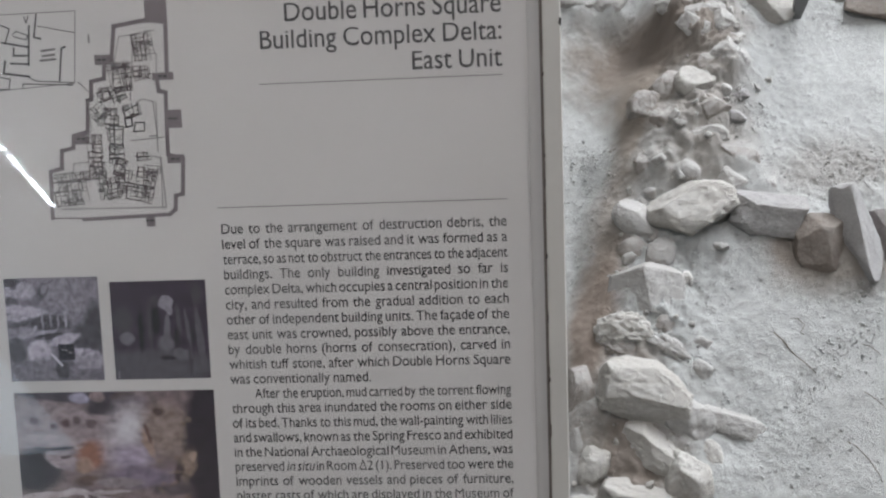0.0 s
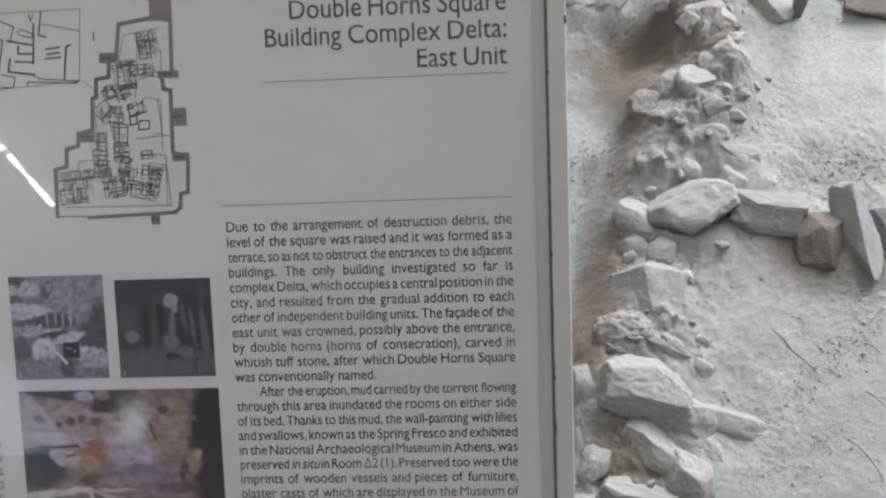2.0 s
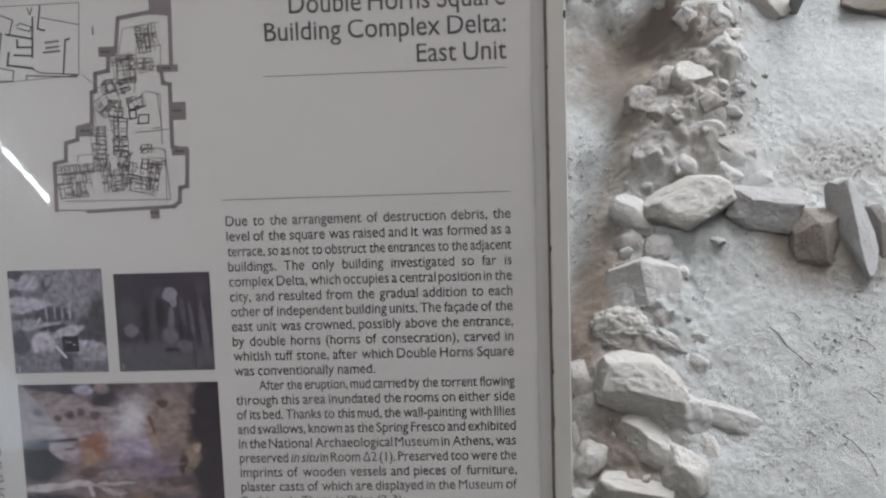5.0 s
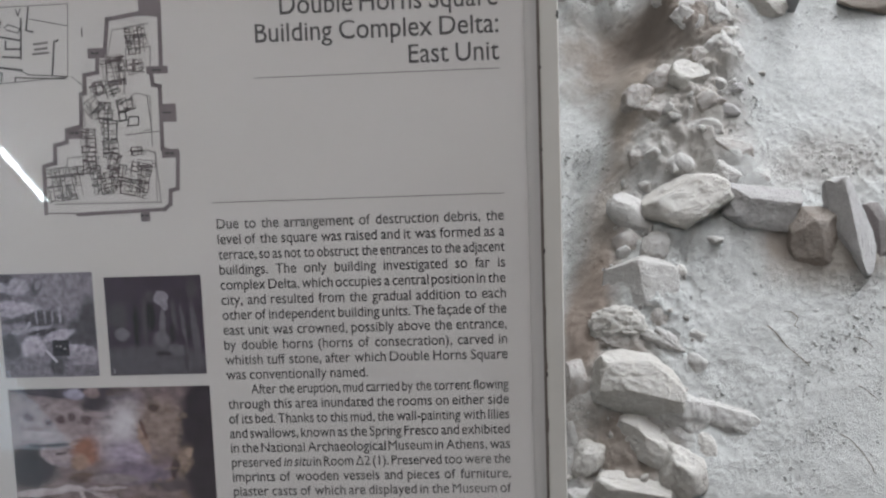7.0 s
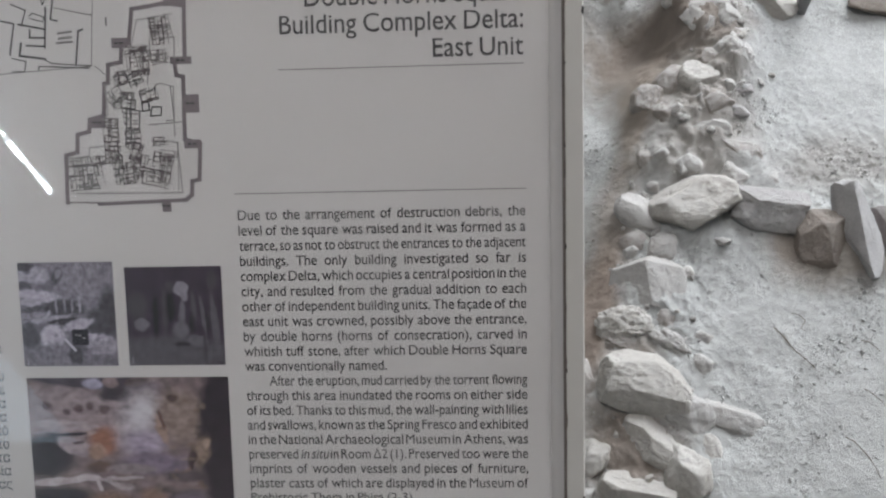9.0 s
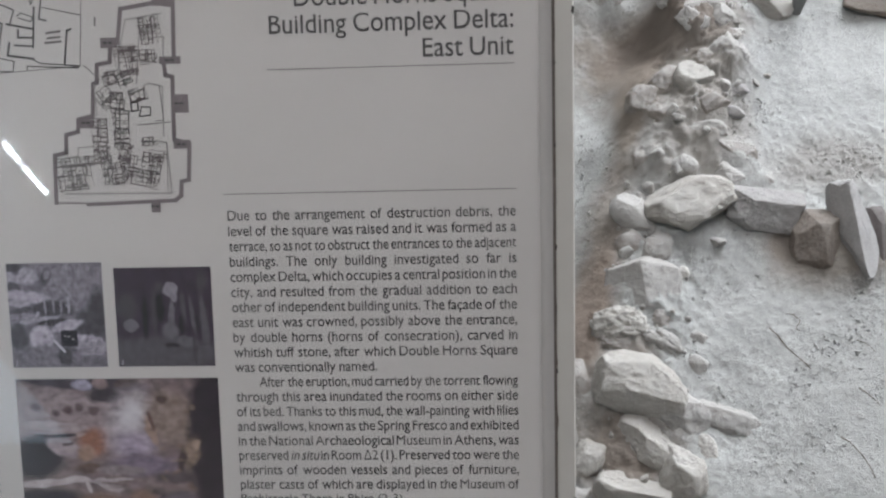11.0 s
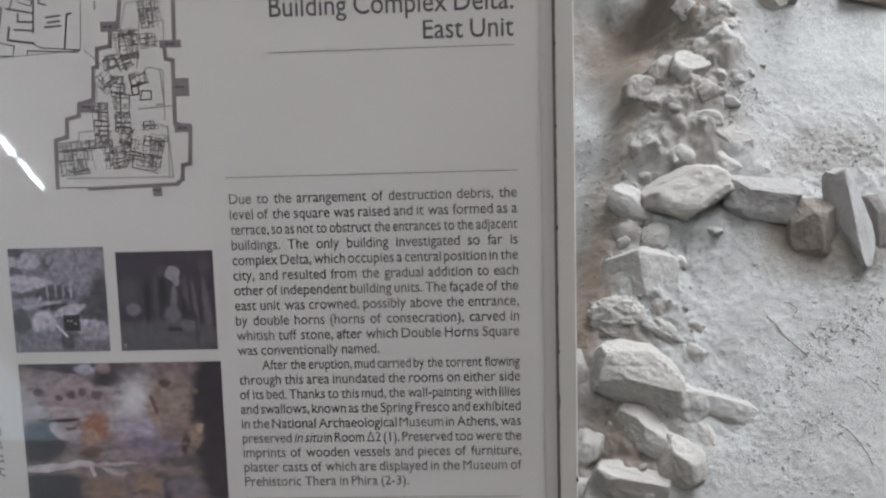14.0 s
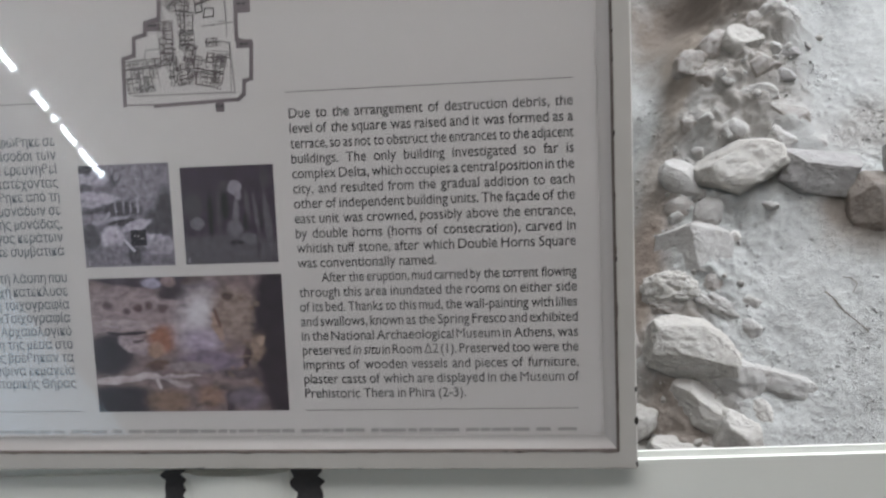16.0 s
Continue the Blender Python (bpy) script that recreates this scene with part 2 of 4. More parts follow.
stone(1.009, 1.081, 0.100, 0.108, 0.065, 0.065, -8, 0.00, "grey", "block", cuts=((0, 0.75, 0.66, 0.72), (0, -0.25, 0.97, 0.66), (-0.75, 0, 0.66, 0.8), (0.9, -0.2, 0.3, 0.92)))
stone(1.139, 0.994, 0.073, 0.069, 0.090, 0.059, -3, 0.72, "brown", "smooth", cuts=((0, 0.92, 0.4, 0.84), (-0.5, -0.2, 0.85, 0.8), (0.7, -0.1, 0.7, 0.84)))
stone(1.238, 1.001, 0.105, 0.051, 0.147, 0.050, 9, 0.00, "slab", "block", cuts=((-0.8, 0, 0.6, 0.66), (0.5, 0.1, 0.85, 0.62), (-0.8, -0.6, 0.1, 0.64), (0.8, 0.6, 0, 0.62), (0.5, -0.85, 0, 0.9)))
stone(1.311, 0.988, 0.072, 0.032, 0.099, 0.027, 2, 0.10, "dark", "block", cuts=((-0.8, 0, 0.6, 0.6), (0, 0.8, 0.5, 0.85)))
stone(0.655, 1.077, 0.084, 0.091, 0.053, 0.045, -38, 0.85, "dusty", "smooth", cuts=((-0.55, 0.7, 0.4, 0.8), (0.4, 0.75, 0.5, 0.6)))
stone(0.636, 1.013, 0.043, 0.053, 0.046, 0.039, -10, 0.80, "tan", "smooth")
stone(0.703, 0.983, 0.056, 0.043, 0.049, 0.036, -20, 0.80, "dusty", "rough")
stone(0.647, 0.877, 0.044, 0.108, 0.075, 0.064, -8, 0.65, "dusty", "smooth", cuts=((-0.72, -0.1, 0.68, 0.5), (0.45, 0.15, 0.87, 0.62), (-0.6, 0.8, 0, 0.74), (0.2, 0.95, 0.2, 0.86)))
stone(0.763, 0.912, 0.033, 0.020, 0.020, 0.017, 20, 0.70, "white", "smooth")
stone(0.584, 0.765, -0.004, 0.090, 0.060, 0.051, -5, 0.80, "pale", "porous")
stone(0.561, 0.726, -0.033, 0.079, 0.038, 0.032, -4, 0.80, "tan", "porous")
stone(0.705, 0.707, -0.023, 0.082, 0.036, 0.031, -36, 0.70, "dusty", "porous")
stone(0.701, 0.781, -0.005, 0.041, 0.041, 0.035, -20, 0.80, "tan", "rough")
stone(0.613, 0.589, -0.023, 0.127, 0.090, 0.076, -7, 0.62, "pale", "rough", cuts=((-0.98, 0.1, 0.1, 0.92), (-0.1, 0.97, 0.2, 0.84), (0.62, 0.75, 0.2, 0.74), (-0.3, -0.95, 0, 0.86), (-0.1, -0.62, 0.78, 0.74), (0.1, 0.4, 0.9, 0.76)))
stone(0.717, 0.537, -0.061, 0.080, 0.062, 0.053, -38, 0.75, "dusty", "rough")
stone(0.822, 0.528, -0.101, 0.120, 0.060, 0.051, -23, 0.75, "dusty", "rough")
stone(0.454, 0.609, -0.068, 0.045, 0.083, 0.038, 2, 0.75, "tan", "smooth")
stone(0.634, 0.458, -0.091, 0.104, 0.055, 0.047, -32, 0.65, "pale", "rough", cuts=((0.1, 0.8, 0.5, 0.7), (-0.7, -0.3, 0.6, 0.8)))
stone(0.699, 0.385, -0.104, 0.064, 0.076, 0.055, 8, 0.80, "pale", "rough")
stone(0.774, 0.432, -0.107, 0.036, 0.062, 0.030, 22, 0.70, "pale", "rough")
stone(0.466, 0.426, -0.108, 0.045, 0.065, 0.039, -14, 0.70, "pale", "rough")
stone(0.429, 0.476, -0.106, 0.024, 0.061, 0.021, 5, 0.70, "dusty", "rough")
stone(0.573, 0.335, -0.121, 0.100, 0.054, 0.046, -8, 0.60, "pale", "rough", cuts=((0.1, 0.9, 0.4, 0.62), (0, -0.3, 0.95, 0.66), (-0.8, -0.3, 0.5, 0.8)))
stone(0.441, 0.338, -0.141, 0.039, 0.039, 0.033, -8, 0.70, "dusty", "rough")
stone(0.956, 1.262, 0.151, 0.076, 0.035, 0.030, -17, 0.65, "tan", "smooth")
stone(0.934, 1.202, 0.116, 0.052, 0.042, 0.036, -30, 0.70, "dusty", "rough")
stone(1.023, 1.207, 0.097, 0.050, 0.039, 0.033, -30, 0.80, "dusty", "rough")
stone(0.793, 1.210, 0.148, 0.044, 0.039, 0.033, -25, 0.70, "dusty", "rough")
stone(0.726, 1.251, 0.128, 0.072, 0.069, 0.059, 10, 0.75, "tan", "rough")
stone(0.699, 1.180, 0.090, 0.038, 0.017, 0.015, 8, 0.80, "dusty", "smooth")
stone(0.848, 1.476, 0.254, 0.061, 0.050, 0.043, -28, 0.70, "pale", "rough", cuts=((-0.2, 0.6, 0.75, 0.66), (0.7, -0.3, 0.5, 0.72)))
stone(0.775, 1.494, 0.219, 0.058, 0.058, 0.049, 0, 0.75, "tan", "rough")
stone(0.701, 1.433, 0.198, 0.053, 0.057, 0.045, -5, 0.75, "tan", "rough")
stone(0.765, 1.379, 0.190, 0.063, 0.056, 0.048, -10, 0.72, "tan", "rough")
stone(0.891, 1.401, 0.215, 0.061, 0.050, 0.042, 10, 0.75, "tan", "rough")
stone(0.975, 1.457, 0.219, 0.044, 0.024, 0.020, 0, 0.70, "grey", "rough")
stone(0.964, 1.387, 0.197, 0.036, 0.023, 0.020, 0, 0.70, "grey", "rough")
stone(0.870, 1.323, 0.181, 0.070, 0.042, 0.036, -10, 0.80, "dusty", "rough")
stone(0.961, 1.555, 0.264, 0.070, 0.070, 0.060, -20, 0.75, "dusty", "rough")
stone(0.902, 1.551, 0.253, 0.048, 0.044, 0.038, -25, 0.75, "tan", "rough")
stone(0.872, 1.685, 0.306, 0.057, 0.038, 0.032, -25, 0.70, "dusty", "rough")
stone(0.909, 1.735, 0.319, 0.073, 0.038, 0.033, 0, 0.70, "dusty", "rough")
stone(0.960, 1.691, 0.298, 0.057, 0.050, 0.042, -30, 0.75, "dusty", "rough")
stone(0.835, 1.792, 0.313, 0.070, 0.039, 0.033, 0, 0.70, "dusty", "rough")
stone(0.996, 1.807, 0.307, 0.079, 0.032, 0.027, -8, 0.70, "dusty", "rough")
stone(0.983, 1.631, 0.273, 0.053, 0.045, 0.039, -20, 0.75, "dusty", "rough")
stone(1.121, 1.794, 0.283, 0.100, 0.068, 0.058, 0, 0.75, "pale", "smooth", cuts=((-0.5, -0.5, 0.7, 0.6), (0.6, 0.2, 0.75, 0.68)))
stone(1.467, 1.798, 0.275, 0.088, 0.050, 0.043, -12, 0.75, "brown", "smooth")
stone(1.325, 1.855, 0.269, 0.075, 0.029, 0.025, 0, 0.70, "dusty", "smooth")
stone(0.542, 1.937, 0.229, 0.069, 0.040, 0.034, 0, 0.70, "dusty", "rough")
stone(0.657, 1.935, 0.229, 0.069, 0.037, 0.031, 0, 0.70, "dusty", "rough")
stone(0.858, 1.026, 0.047, 0.034, 0.024, 0.020, 10, 0.80, "dusty", "smooth")
stone(0.907, 1.031, 0.049, 0.041, 0.027, 0.023, 0, 0.80, "dusty", "smooth")
stone(0.775, 0.664, -0.051, 0.035, 0.032, 0.027, -20, 0.80, "dusty", "rough")
stone(0.792, 0.733, -0.034, 0.035, 0.026, 0.022, -20, 0.80, "dusty", "rough")
stone(0.718, 0.849, 0.002, 0.045, 0.032, 0.027, -20, 0.80, "dusty", "porous")
stone(0.683, 1.141, 0.080, 0.034, 0.020, 0.017, -30, 0.80, "dusty", "rough")


# ---------------------------------------------------------------- excavated ground


def wall_line(y):
    return 0.30 + 0.275 * y


def ease(k):
    k = min(max(k, 0), 1)
    return k * k * (3 - 2 * k)


def level(x, y):
    """Height of the earth: rising away from the walkway, banked up along the ruined wall, lower on the wall's far side."""
    h = -0.10 + 0.25 * (min(max(y, -0.4), 2.4) - 0.42) + 0.04 * max(0, min(y, 5) - 2.4)
    yy = min(max(y, -0.4), 2.6)
    h += 0.095 * ease((yy - 1.12) / 0.35) * math.exp(-((x - wall_line(yy) - 0.18) / 0.17) ** 2)
    h += -0.10 * ease((wall_line(yy) + 0.04 + 0.05 * noise.noise(Vector((x * 6, y * 6, 2))) - x) / 0.22) + 0.05 * ease((wall_line(yy) - 0.12 - x) / 0.4)
    h -= 0.09 * math.exp(-((x - 0.77) / 0.14) ** 2 - ((y - 1.73) / 0.14) ** 2)
    h -= 0.02 * math.exp(-((x - 1.07) / 0.06) ** 2 - ((y - 0.99) / 0.06) ** 2)
    for bx, by, bz, r in BEDS:
        d = ((x - bx) ** 2 + (y - by) ** 2) / (r * r)
        if d < 4 and bz > h:
            h += (bz - h) * math.exp(-1.3 * d)
    return h


def ground_height(x, y):
    v = Vector((x, y, 0))
    n = noise.fractal(v * 3.1, 1.0, 2.0, 3) * 0.012
    rough = 0.35 + max(0, noise.noise(v * 1.9 + Vector((7, 3, 0))) + 0.35) + 0.6 * math.exp(-((x - 1.25) / 0.25) ** 2 - ((y - 1.25) / 0.16) ** 2)
    n += noise.fractal(v * 15, 0.7, 2.2, 5) * 0.0045 * rough
    n += max(0, noise.noise(v * 62) - 0.12) * 0.006 * rough
    yy = min(max(y, -0.4), 2.6)
    near = math.exp(-((x - wall_line(yy) - 0.13) / 0.14) ** 2)
    n += near * (noise.fractal(v * 13 + Vector((3, 1, 5)), 0.7, 2.2, 5) * 0.017 + max(0, noise.noise(v * 34) - 0.1) * 0.022)
    n += near * ease((yy - 1.15) / 0.2) * (max(0, noise.fractal(v * 8 + Vector((9, 2, 0)), 0.8, 2.1, 4)) * 0.05)
    return level(x, y) + n


def axis(stops):
    out = []
    for a, b, k in stops:
        out += [a + (b - a) * i / k for i in range(k)]
    return out + [stops[-1][1]]


def ground_mesh():
    xs = axis(((-9.1, -1, 16), (-1, 0.3, 14), (0.3, 1.9, 320), (1.9, 3, 22), (3, 9.1, 14)))
    ys = axis(((-8.1, -0.5, 14), (-0.5, 0.2, 12), (0.2, 2.2, 420), (2.2, 4, 40), (4, 12.1, 18)))
    verts = [(x, y, ground_height(x, y)) for y in ys for x in xs]
    w = len(xs)
    faces = [(j * w + i, j * w + i + 1, (j + 1) * w + i + 1, (j + 1) * w + i) for j in range(len(ys) - 1) for i in range(w - 1)]
    me = bpy.data.meshes.new("ground")
    me.from_pydata(verts, [], faces)
    for p in me.polygons:
        p.use_smooth = True
    return me


# Patches: brown soil plus painted shade of the wall, hollow and stones.
EARTH = mineral("dusty pumice earth", (0.418, 0.43, 0.426), (0.362, 0.36, 0.352), (0.49, 0.505, 0.503), grain=100, relief=0.0035, dust=0.0, grit_strength=0.45, speckle=(0.78, 0.775, 0.765),
                soil_and_shade=((0.73, 1.71, 0.27, 0.17, -8, (0.175, 0.147, 0.125), 0.95), (0.86, 1.40, 0.15, 0.27, -15, (0.275, 0.252, 0.23), 0.75), (0.70, 1.55, 0.10, 0.16, -15, (0.25, 0.218, 0.19), 0.8), (0.92, 1.67, 0.07, 0.10, 0, (0.20, 0.175, 0.155), 0.8), (0.67, 1.42, 0.05, 0.24, -15, (0.245, 0.21, 0.18), 0.85), (0.57, 1.08, 0.07, 0.16, -10, (0.25, 0.22, 0.195), 0.8),
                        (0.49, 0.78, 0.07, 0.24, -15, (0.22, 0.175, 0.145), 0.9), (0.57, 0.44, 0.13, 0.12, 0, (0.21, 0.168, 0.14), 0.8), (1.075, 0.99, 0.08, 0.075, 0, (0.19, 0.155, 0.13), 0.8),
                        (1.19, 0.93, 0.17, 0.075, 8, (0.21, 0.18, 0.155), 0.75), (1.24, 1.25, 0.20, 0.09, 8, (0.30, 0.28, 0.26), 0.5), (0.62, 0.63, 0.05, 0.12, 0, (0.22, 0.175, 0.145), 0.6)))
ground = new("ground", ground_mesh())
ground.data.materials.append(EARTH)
tagged(ground, "pale grey dusty excavated earth with fine gravel", "ground", kind="structure")

# ---------------------------------------------------------------- railing under the panel


PANEL = pose(0, 0, 1.40, -46, 0, 0)
RAIL_TOP, RAIL_ROLL = -0.3226, 1.6
SLOPED = PANEL @ pose(0, 0, RAIL_TOP, 0, -RAIL_ROLL, 0)
railing = empty("railing", pose(0, 0, 0))
tagged(railing, "glossy off-white flat steel railing along the walkway", "railing")


def rail_part(name, bm, mat, label="", smooth=False, parent=None):
    bmesh.ops.transform(bm, matrix=SLOPED, verts=list(bm.verts))
    return part(name, bm, mat, parent or railing, label, smooth)


rail_part("handrail", box(-3.0, 3.0, 0.016, 0.030, -0.13, 0.0, 0.0055), RAIL)
for x in (-2.3, -1.0, 1.6):
    post = part("post", box(x - 0.025, x + 0.025, -0.262, -0.222, 0.30, 1.085, 0.004), RAIL, railing)
    part("base_plate", box(x - 0.06, x + 0.06, -0.30, -0.185, 0.288, 0.302, 0.003), RAIL, post)


def worn(x0, x1, seed):
    """A ragged strip where the paint has gone, running down the rail's face."""
    r = random.Random(seed)
    bm = bmesh.new()
    rows = []
    for k in range(27):
        z = -0.002 - 0.126 * k / 26
        a, c = x0 + r.uniform(-0.003, 0.004), x1 + r.uniform(-0.005, 0.003)
        rows.append([bm.verts.new((x, y, z)) for x, y in ((a, 0.0162), (a, 0.0153), (c, 0.0153), (c, 0.0162))])
    for p, q in zip(rows, rows[1:]):
        for i in range(3):
            bm.faces.new((p[i], p[i + 1], q[i + 1], q[i]))
    bmesh.ops.recalc_face_normals(bm, faces=list(bm.faces))
    return rail_part("worn_strip", bm, WORN, "black worn strip where the paint is gone")


def saddle(x0, x1):
    """A shallow curved clamp plate on the rail's face."""
    bm = bmesh.new()
    rows = []
    for k in range(17):
        f = k / 16
        x = x0 + (x1 - x0) * f
        y = 0.0150 - 0.010 * math.sin(math.pi * f) ** 0.6
        rows.append([bm.verts.new((x, y, z)) for z in (-0.127, -0.006)])
    for p, q in zip(rows, rows[1:]):
        bm.faces.new((p[0], p[1], q[1], q[0]))
    back = [[bm.verts.new((x, 0.0158, z)) for z in (-0.127, -0.006)] for x in (x0, x1)]
    bm.faces.new([rw[1] for rw in rows] + [back[1][1], back[0][1]])
    bm.faces.new([rw[0] for rw in rows][::-1] + [back[0][0], back[1][0]])
    bmesh.ops.recalc_face_normals(bm, faces=list(bm.faces))
    return rail_part("clamp", bm, RAIL, "off-white painted clamp plate", smooth=False)


worn(-0.138, -0.117, 2)
saddle(-0.112, -0.020)
worn(-0.018, 0.010, 3)

walkway = structure("walkway_floor", box(-9, 9, -8, -0.08, 0.24, 0.288), DECK, "brown boarded walkway above the excavation", "floor")

# ---------------------------------------------------------------- information panel
panel = empty("information_panel", pose(0, 0, 1.40, -46, 0, 0))
tagged(panel, "framed white information panel with plans, photographs and two columns of text", "information panel")
LEFT, RIGHT, BOTTOM, TOP = -0.4785, 0.2805, -0.3182, 0.2235
LIP, FACE = 0.0150, -0.009


def frame_bar(length, outer):
    """A frame bar along x with a flat face and a sloped inner lip; its outer edge lies at z = 0, its inner towards +z."""
    bm = bmesh.new()
    prof = ((0.016, 0), (FACE + 0.001, 0), (FACE, 0.001), (FACE, LIP - 0.0012), (FACE + 0.0012, LIP), (0.016, LIP))
    ends = []
    for x, sgn in ((0, 1), (length, -1)):
        ends.append([bm.verts.new((x + sgn * z, y, z)) for y, z in prof])
    k = len(prof)
    for i in range(k):
        bm.faces.new((ends[0][i], ends[0][(i + 1) % k], ends[1][(i + 1) % k], ends[1][i]))
    bm.faces.new(ends[0])
    bm.faces.new(ends[1][::-1])
    bmesh.ops.recalc_face_normals(bm, faces=list(bm.faces))
    return bm


W, H = RIGHT - LEFT, TOP - BOTTOM
for m, length in ((pose(LEFT, 0, BOTTOM), W), (pose(RIGHT, 0, BOTTOM, 0, -90, 0), H), (pose(RIGHT, 0, TOP, 0, -180, 0), W), (pose(LEFT, 0, TOP, 0, -270, 0), H)):
    part("frame_bar", frame_bar(length, 0), FRAME, panel, "off-white lacquered bar with chipped edges").matrix_local = m
part("backing_board", box(LEFT + 0.004, RIGHT - 0.004, 0.0165, 0.0302, BOTTOM + 0.004, TOP - 0.004), FRAME, panel)
sheet = part("printed_sheet", box(LEFT + 0.012, RIGHT - 0.012, 0.0032, 0.006, BOTTOM + 0.012, TOP - 0.012), PAPER, panel, "white printed sheet")
glass = part("cover", box(LEFT + 0.0135, RIGHT - 0.0135, 0.0, 0.0025, BOTTOM + 0.0135, TOP - 0.0135), GLASS, panel, "clear glossy acrylic cover")
glass.visible_shadow = False
INKED = 0.0030



def inner_lip(length):
    """A shallow hollow lip along x between the frame's face and the sheet."""
    bm = bmesh.new()
    prof = [(-0.0068, LIP + 0.001)] + [(-0.0006 - 0.0058 * (1 - k / 6) ** 2.2, LIP + 0.0015 + 0.0095 * k / 6) for k in range(7)] + [(-0.0001, LIP + 0.011), (-0.0001, LIP + 0.001)]
    ends = [[bm.verts.new((x + sgn * z, y, z)) for y, z in prof] for x, sgn in ((0, 1), (length, -1))]
    k = len(prof)
    for i in range(k):
        bm.faces.new((ends[0][i], ends[0][(i + 1) % k], ends[1][(i + 1) % k], ends[1][i]))
    bm.faces.new(ends[0])
    bm.faces.new(ends[1][::-1])
    bmesh.ops.recalc_face_normals(bm, faces=list(bm.faces))
    return bm


def dirt_line(length, seed):
    """A dark line of dirt of uneven width along the frame's inner edge."""
    r = random.Random(seed)
    bm = bmesh.new()
    steps = int(length / 0.006)
    rows = []
    for i in range(steps + 1):
        x = LIP + (length - 2 * LIP) * i / steps
        w = 0.0004 + 0.0007 * abs(noise.noise(Vector((x * 40, seed, 0)))) + (0.0008 if r.random() < 0.05 else 0)
        rows.append([bm.verts.new((x, y, z)) for y, z in ((-0.0071, LIP + 0.0016), (-0.0088, LIP + 0.0006), (-0.0094, LIP - w), (-0.0086, LIP - w))])
    for p, q in zip(rows, rows[1:]):
        for i in range(3):
            bm.faces.new((p[i], p[i + 1], q[i + 1], q[i]))
    bmesh.ops.recalc_face_normals(bm, faces=list(bm.faces))
    return bm


for n, (m, length) in enumerate(((pose(LEFT, 0, BOTTOM), W), (pose(RIGHT, 0, BOTTOM, 0, -90, 0), H), (pose(RIGHT, 0, TOP, 0, -180, 0), W), (pose(LEFT, 0, TOP, 0, -270, 0), H))):
    part("inner_lip", inner_lip(length), BEZEL, panel, "hollow lip inside the frame, greyed by painted shade", smooth=False).matrix_local = m
    part("seam", dirt_line(length, n + 1), SEAM, panel, "dark line of dirt along the frame").matrix_local = m
part("bracket", box(-0.125, -0.035, 0.0302, 0.042, -0.322, 0.05, 0.003), FRAME, panel)


def print_flat(name, outlines, mat, lift=0.0, label=""):
    """Printed shapes: flat polygons lying on the sheet."""
    bm = bmesh.new()
    for pts in outlines:
        bm.faces.new([bm.verts.new((u, INKED - lift, v)) for u, v in pts])
    return part(name, bm, mat, sheet, label)


def stroke(u0, v0, u1, v1, w):
    d = Vector((u1 - u0, v1 - v0)).normalized() * (w / 2)
    n = Vector((-d.y, d.x))
    return [(u0 + n.x, v0 + n.y), (u0 - n.x, v0 - n.y), (u1 - n.x, v1 - n.y), (u1 + n.x, v1 + n.y)]


def path_strokes(pts, w, closed=False):
    pts = list(pts)
    if closed:
        pts.append(pts[0])
    out = []
    for p, q in zip(pts, pts[1:]):
        d = (Vector(q) - Vector(p)).normalized() * (w * 0.48)
        out.append(stroke(p[0] - d.x, p[1] - d.y, q[0] + d.x, q[1] + d.y, w))
    return out


def rect(u0, v0, u1, v1):
    return [(u0, v0), (u1, v0), (u1, v1), (u0, v1)]


def letters(text, size, weight=0.0):
    """The glyphs of a text as a bmesh in the x-y plane, and their width."""
    curve = bpy.data.curves.new("type", "FONT")
    curve.body, curve.size, curve.offset, curve.resolution_u = text, 1.0, weight / size, 8 if any(ord(c) > 900 for c in text) else 4
    ob = bpy.data.objects.new("type", curve)
    me = bpy.data.meshes.new_from_object(ob)
    bm = bmesh.new()
    bm.from_mesh(me)
    bpy.data.objects.remove(ob)
    bpy.data.meshes.remove(me)
    bpy.data.curves.remove(curve)
    bmesh.ops.scale(bm, vec=(size, size, size), verts=list(bm.verts))
    low, high = 0.449 * size, 0.682 * size  # taller small letters, as in the sheet's typeface
    for v in bm.verts:
        y = v.co.y
        v.co.y = y * 1.12 if 0 < y <= low else (low * 1.12 + (y - low) * (high - low * 1.12) / (high - low) if y > low else y)
    xs = [v.co.x for v in bm.verts]
    return bm, min(xs), max(xs)


def typeset(text, u0, u1, base, size, squeeze, mode="justify", mat=None, weight=0.0, slant=()):
    """One line of type between u0 and u1, word by word."""
    words = text.split()
    made = [letters(w.replace("π", "п"), size, 0.0 if "M" in w or "Δ" in w else weight) for w in words]
    if mode == "justify":
        room = (u1 - u0 - 0.2 * size * (len(words) - 1)) / sum(b - a for _, a, b in made)
        squeeze = min(squeeze, room)
    widths = [(b - a) * squeeze for _, a, b in made]
    if mode == "justify" and len(words) > 1:
        gap = (u1 - u0 - sum(widths)) / (len(words) - 1)
    else:
        gap = size * 0.28 * squeeze
    total = sum(widths) + gap * (len(words) - 1)
    u = u1 - total if mode == "right" else u0
    line = bmesh.new()
    for k, ((bm, a, b), w) in enumerate(zip(made, widths)):
        for v in bm.verts:
            lean = v.co.y * 0.2 if k in slant else 0
            v.co = Vector((u + (v.co.x - a) * squeeze + lean, INKED, base + v.co.y))
        me = to_mesh(bm, "tmp")
        line.from_mesh(me)
        bpy.data.meshes.remove(me)
        u += w + gap
    return part("text_line", line, mat or INK, sheet)


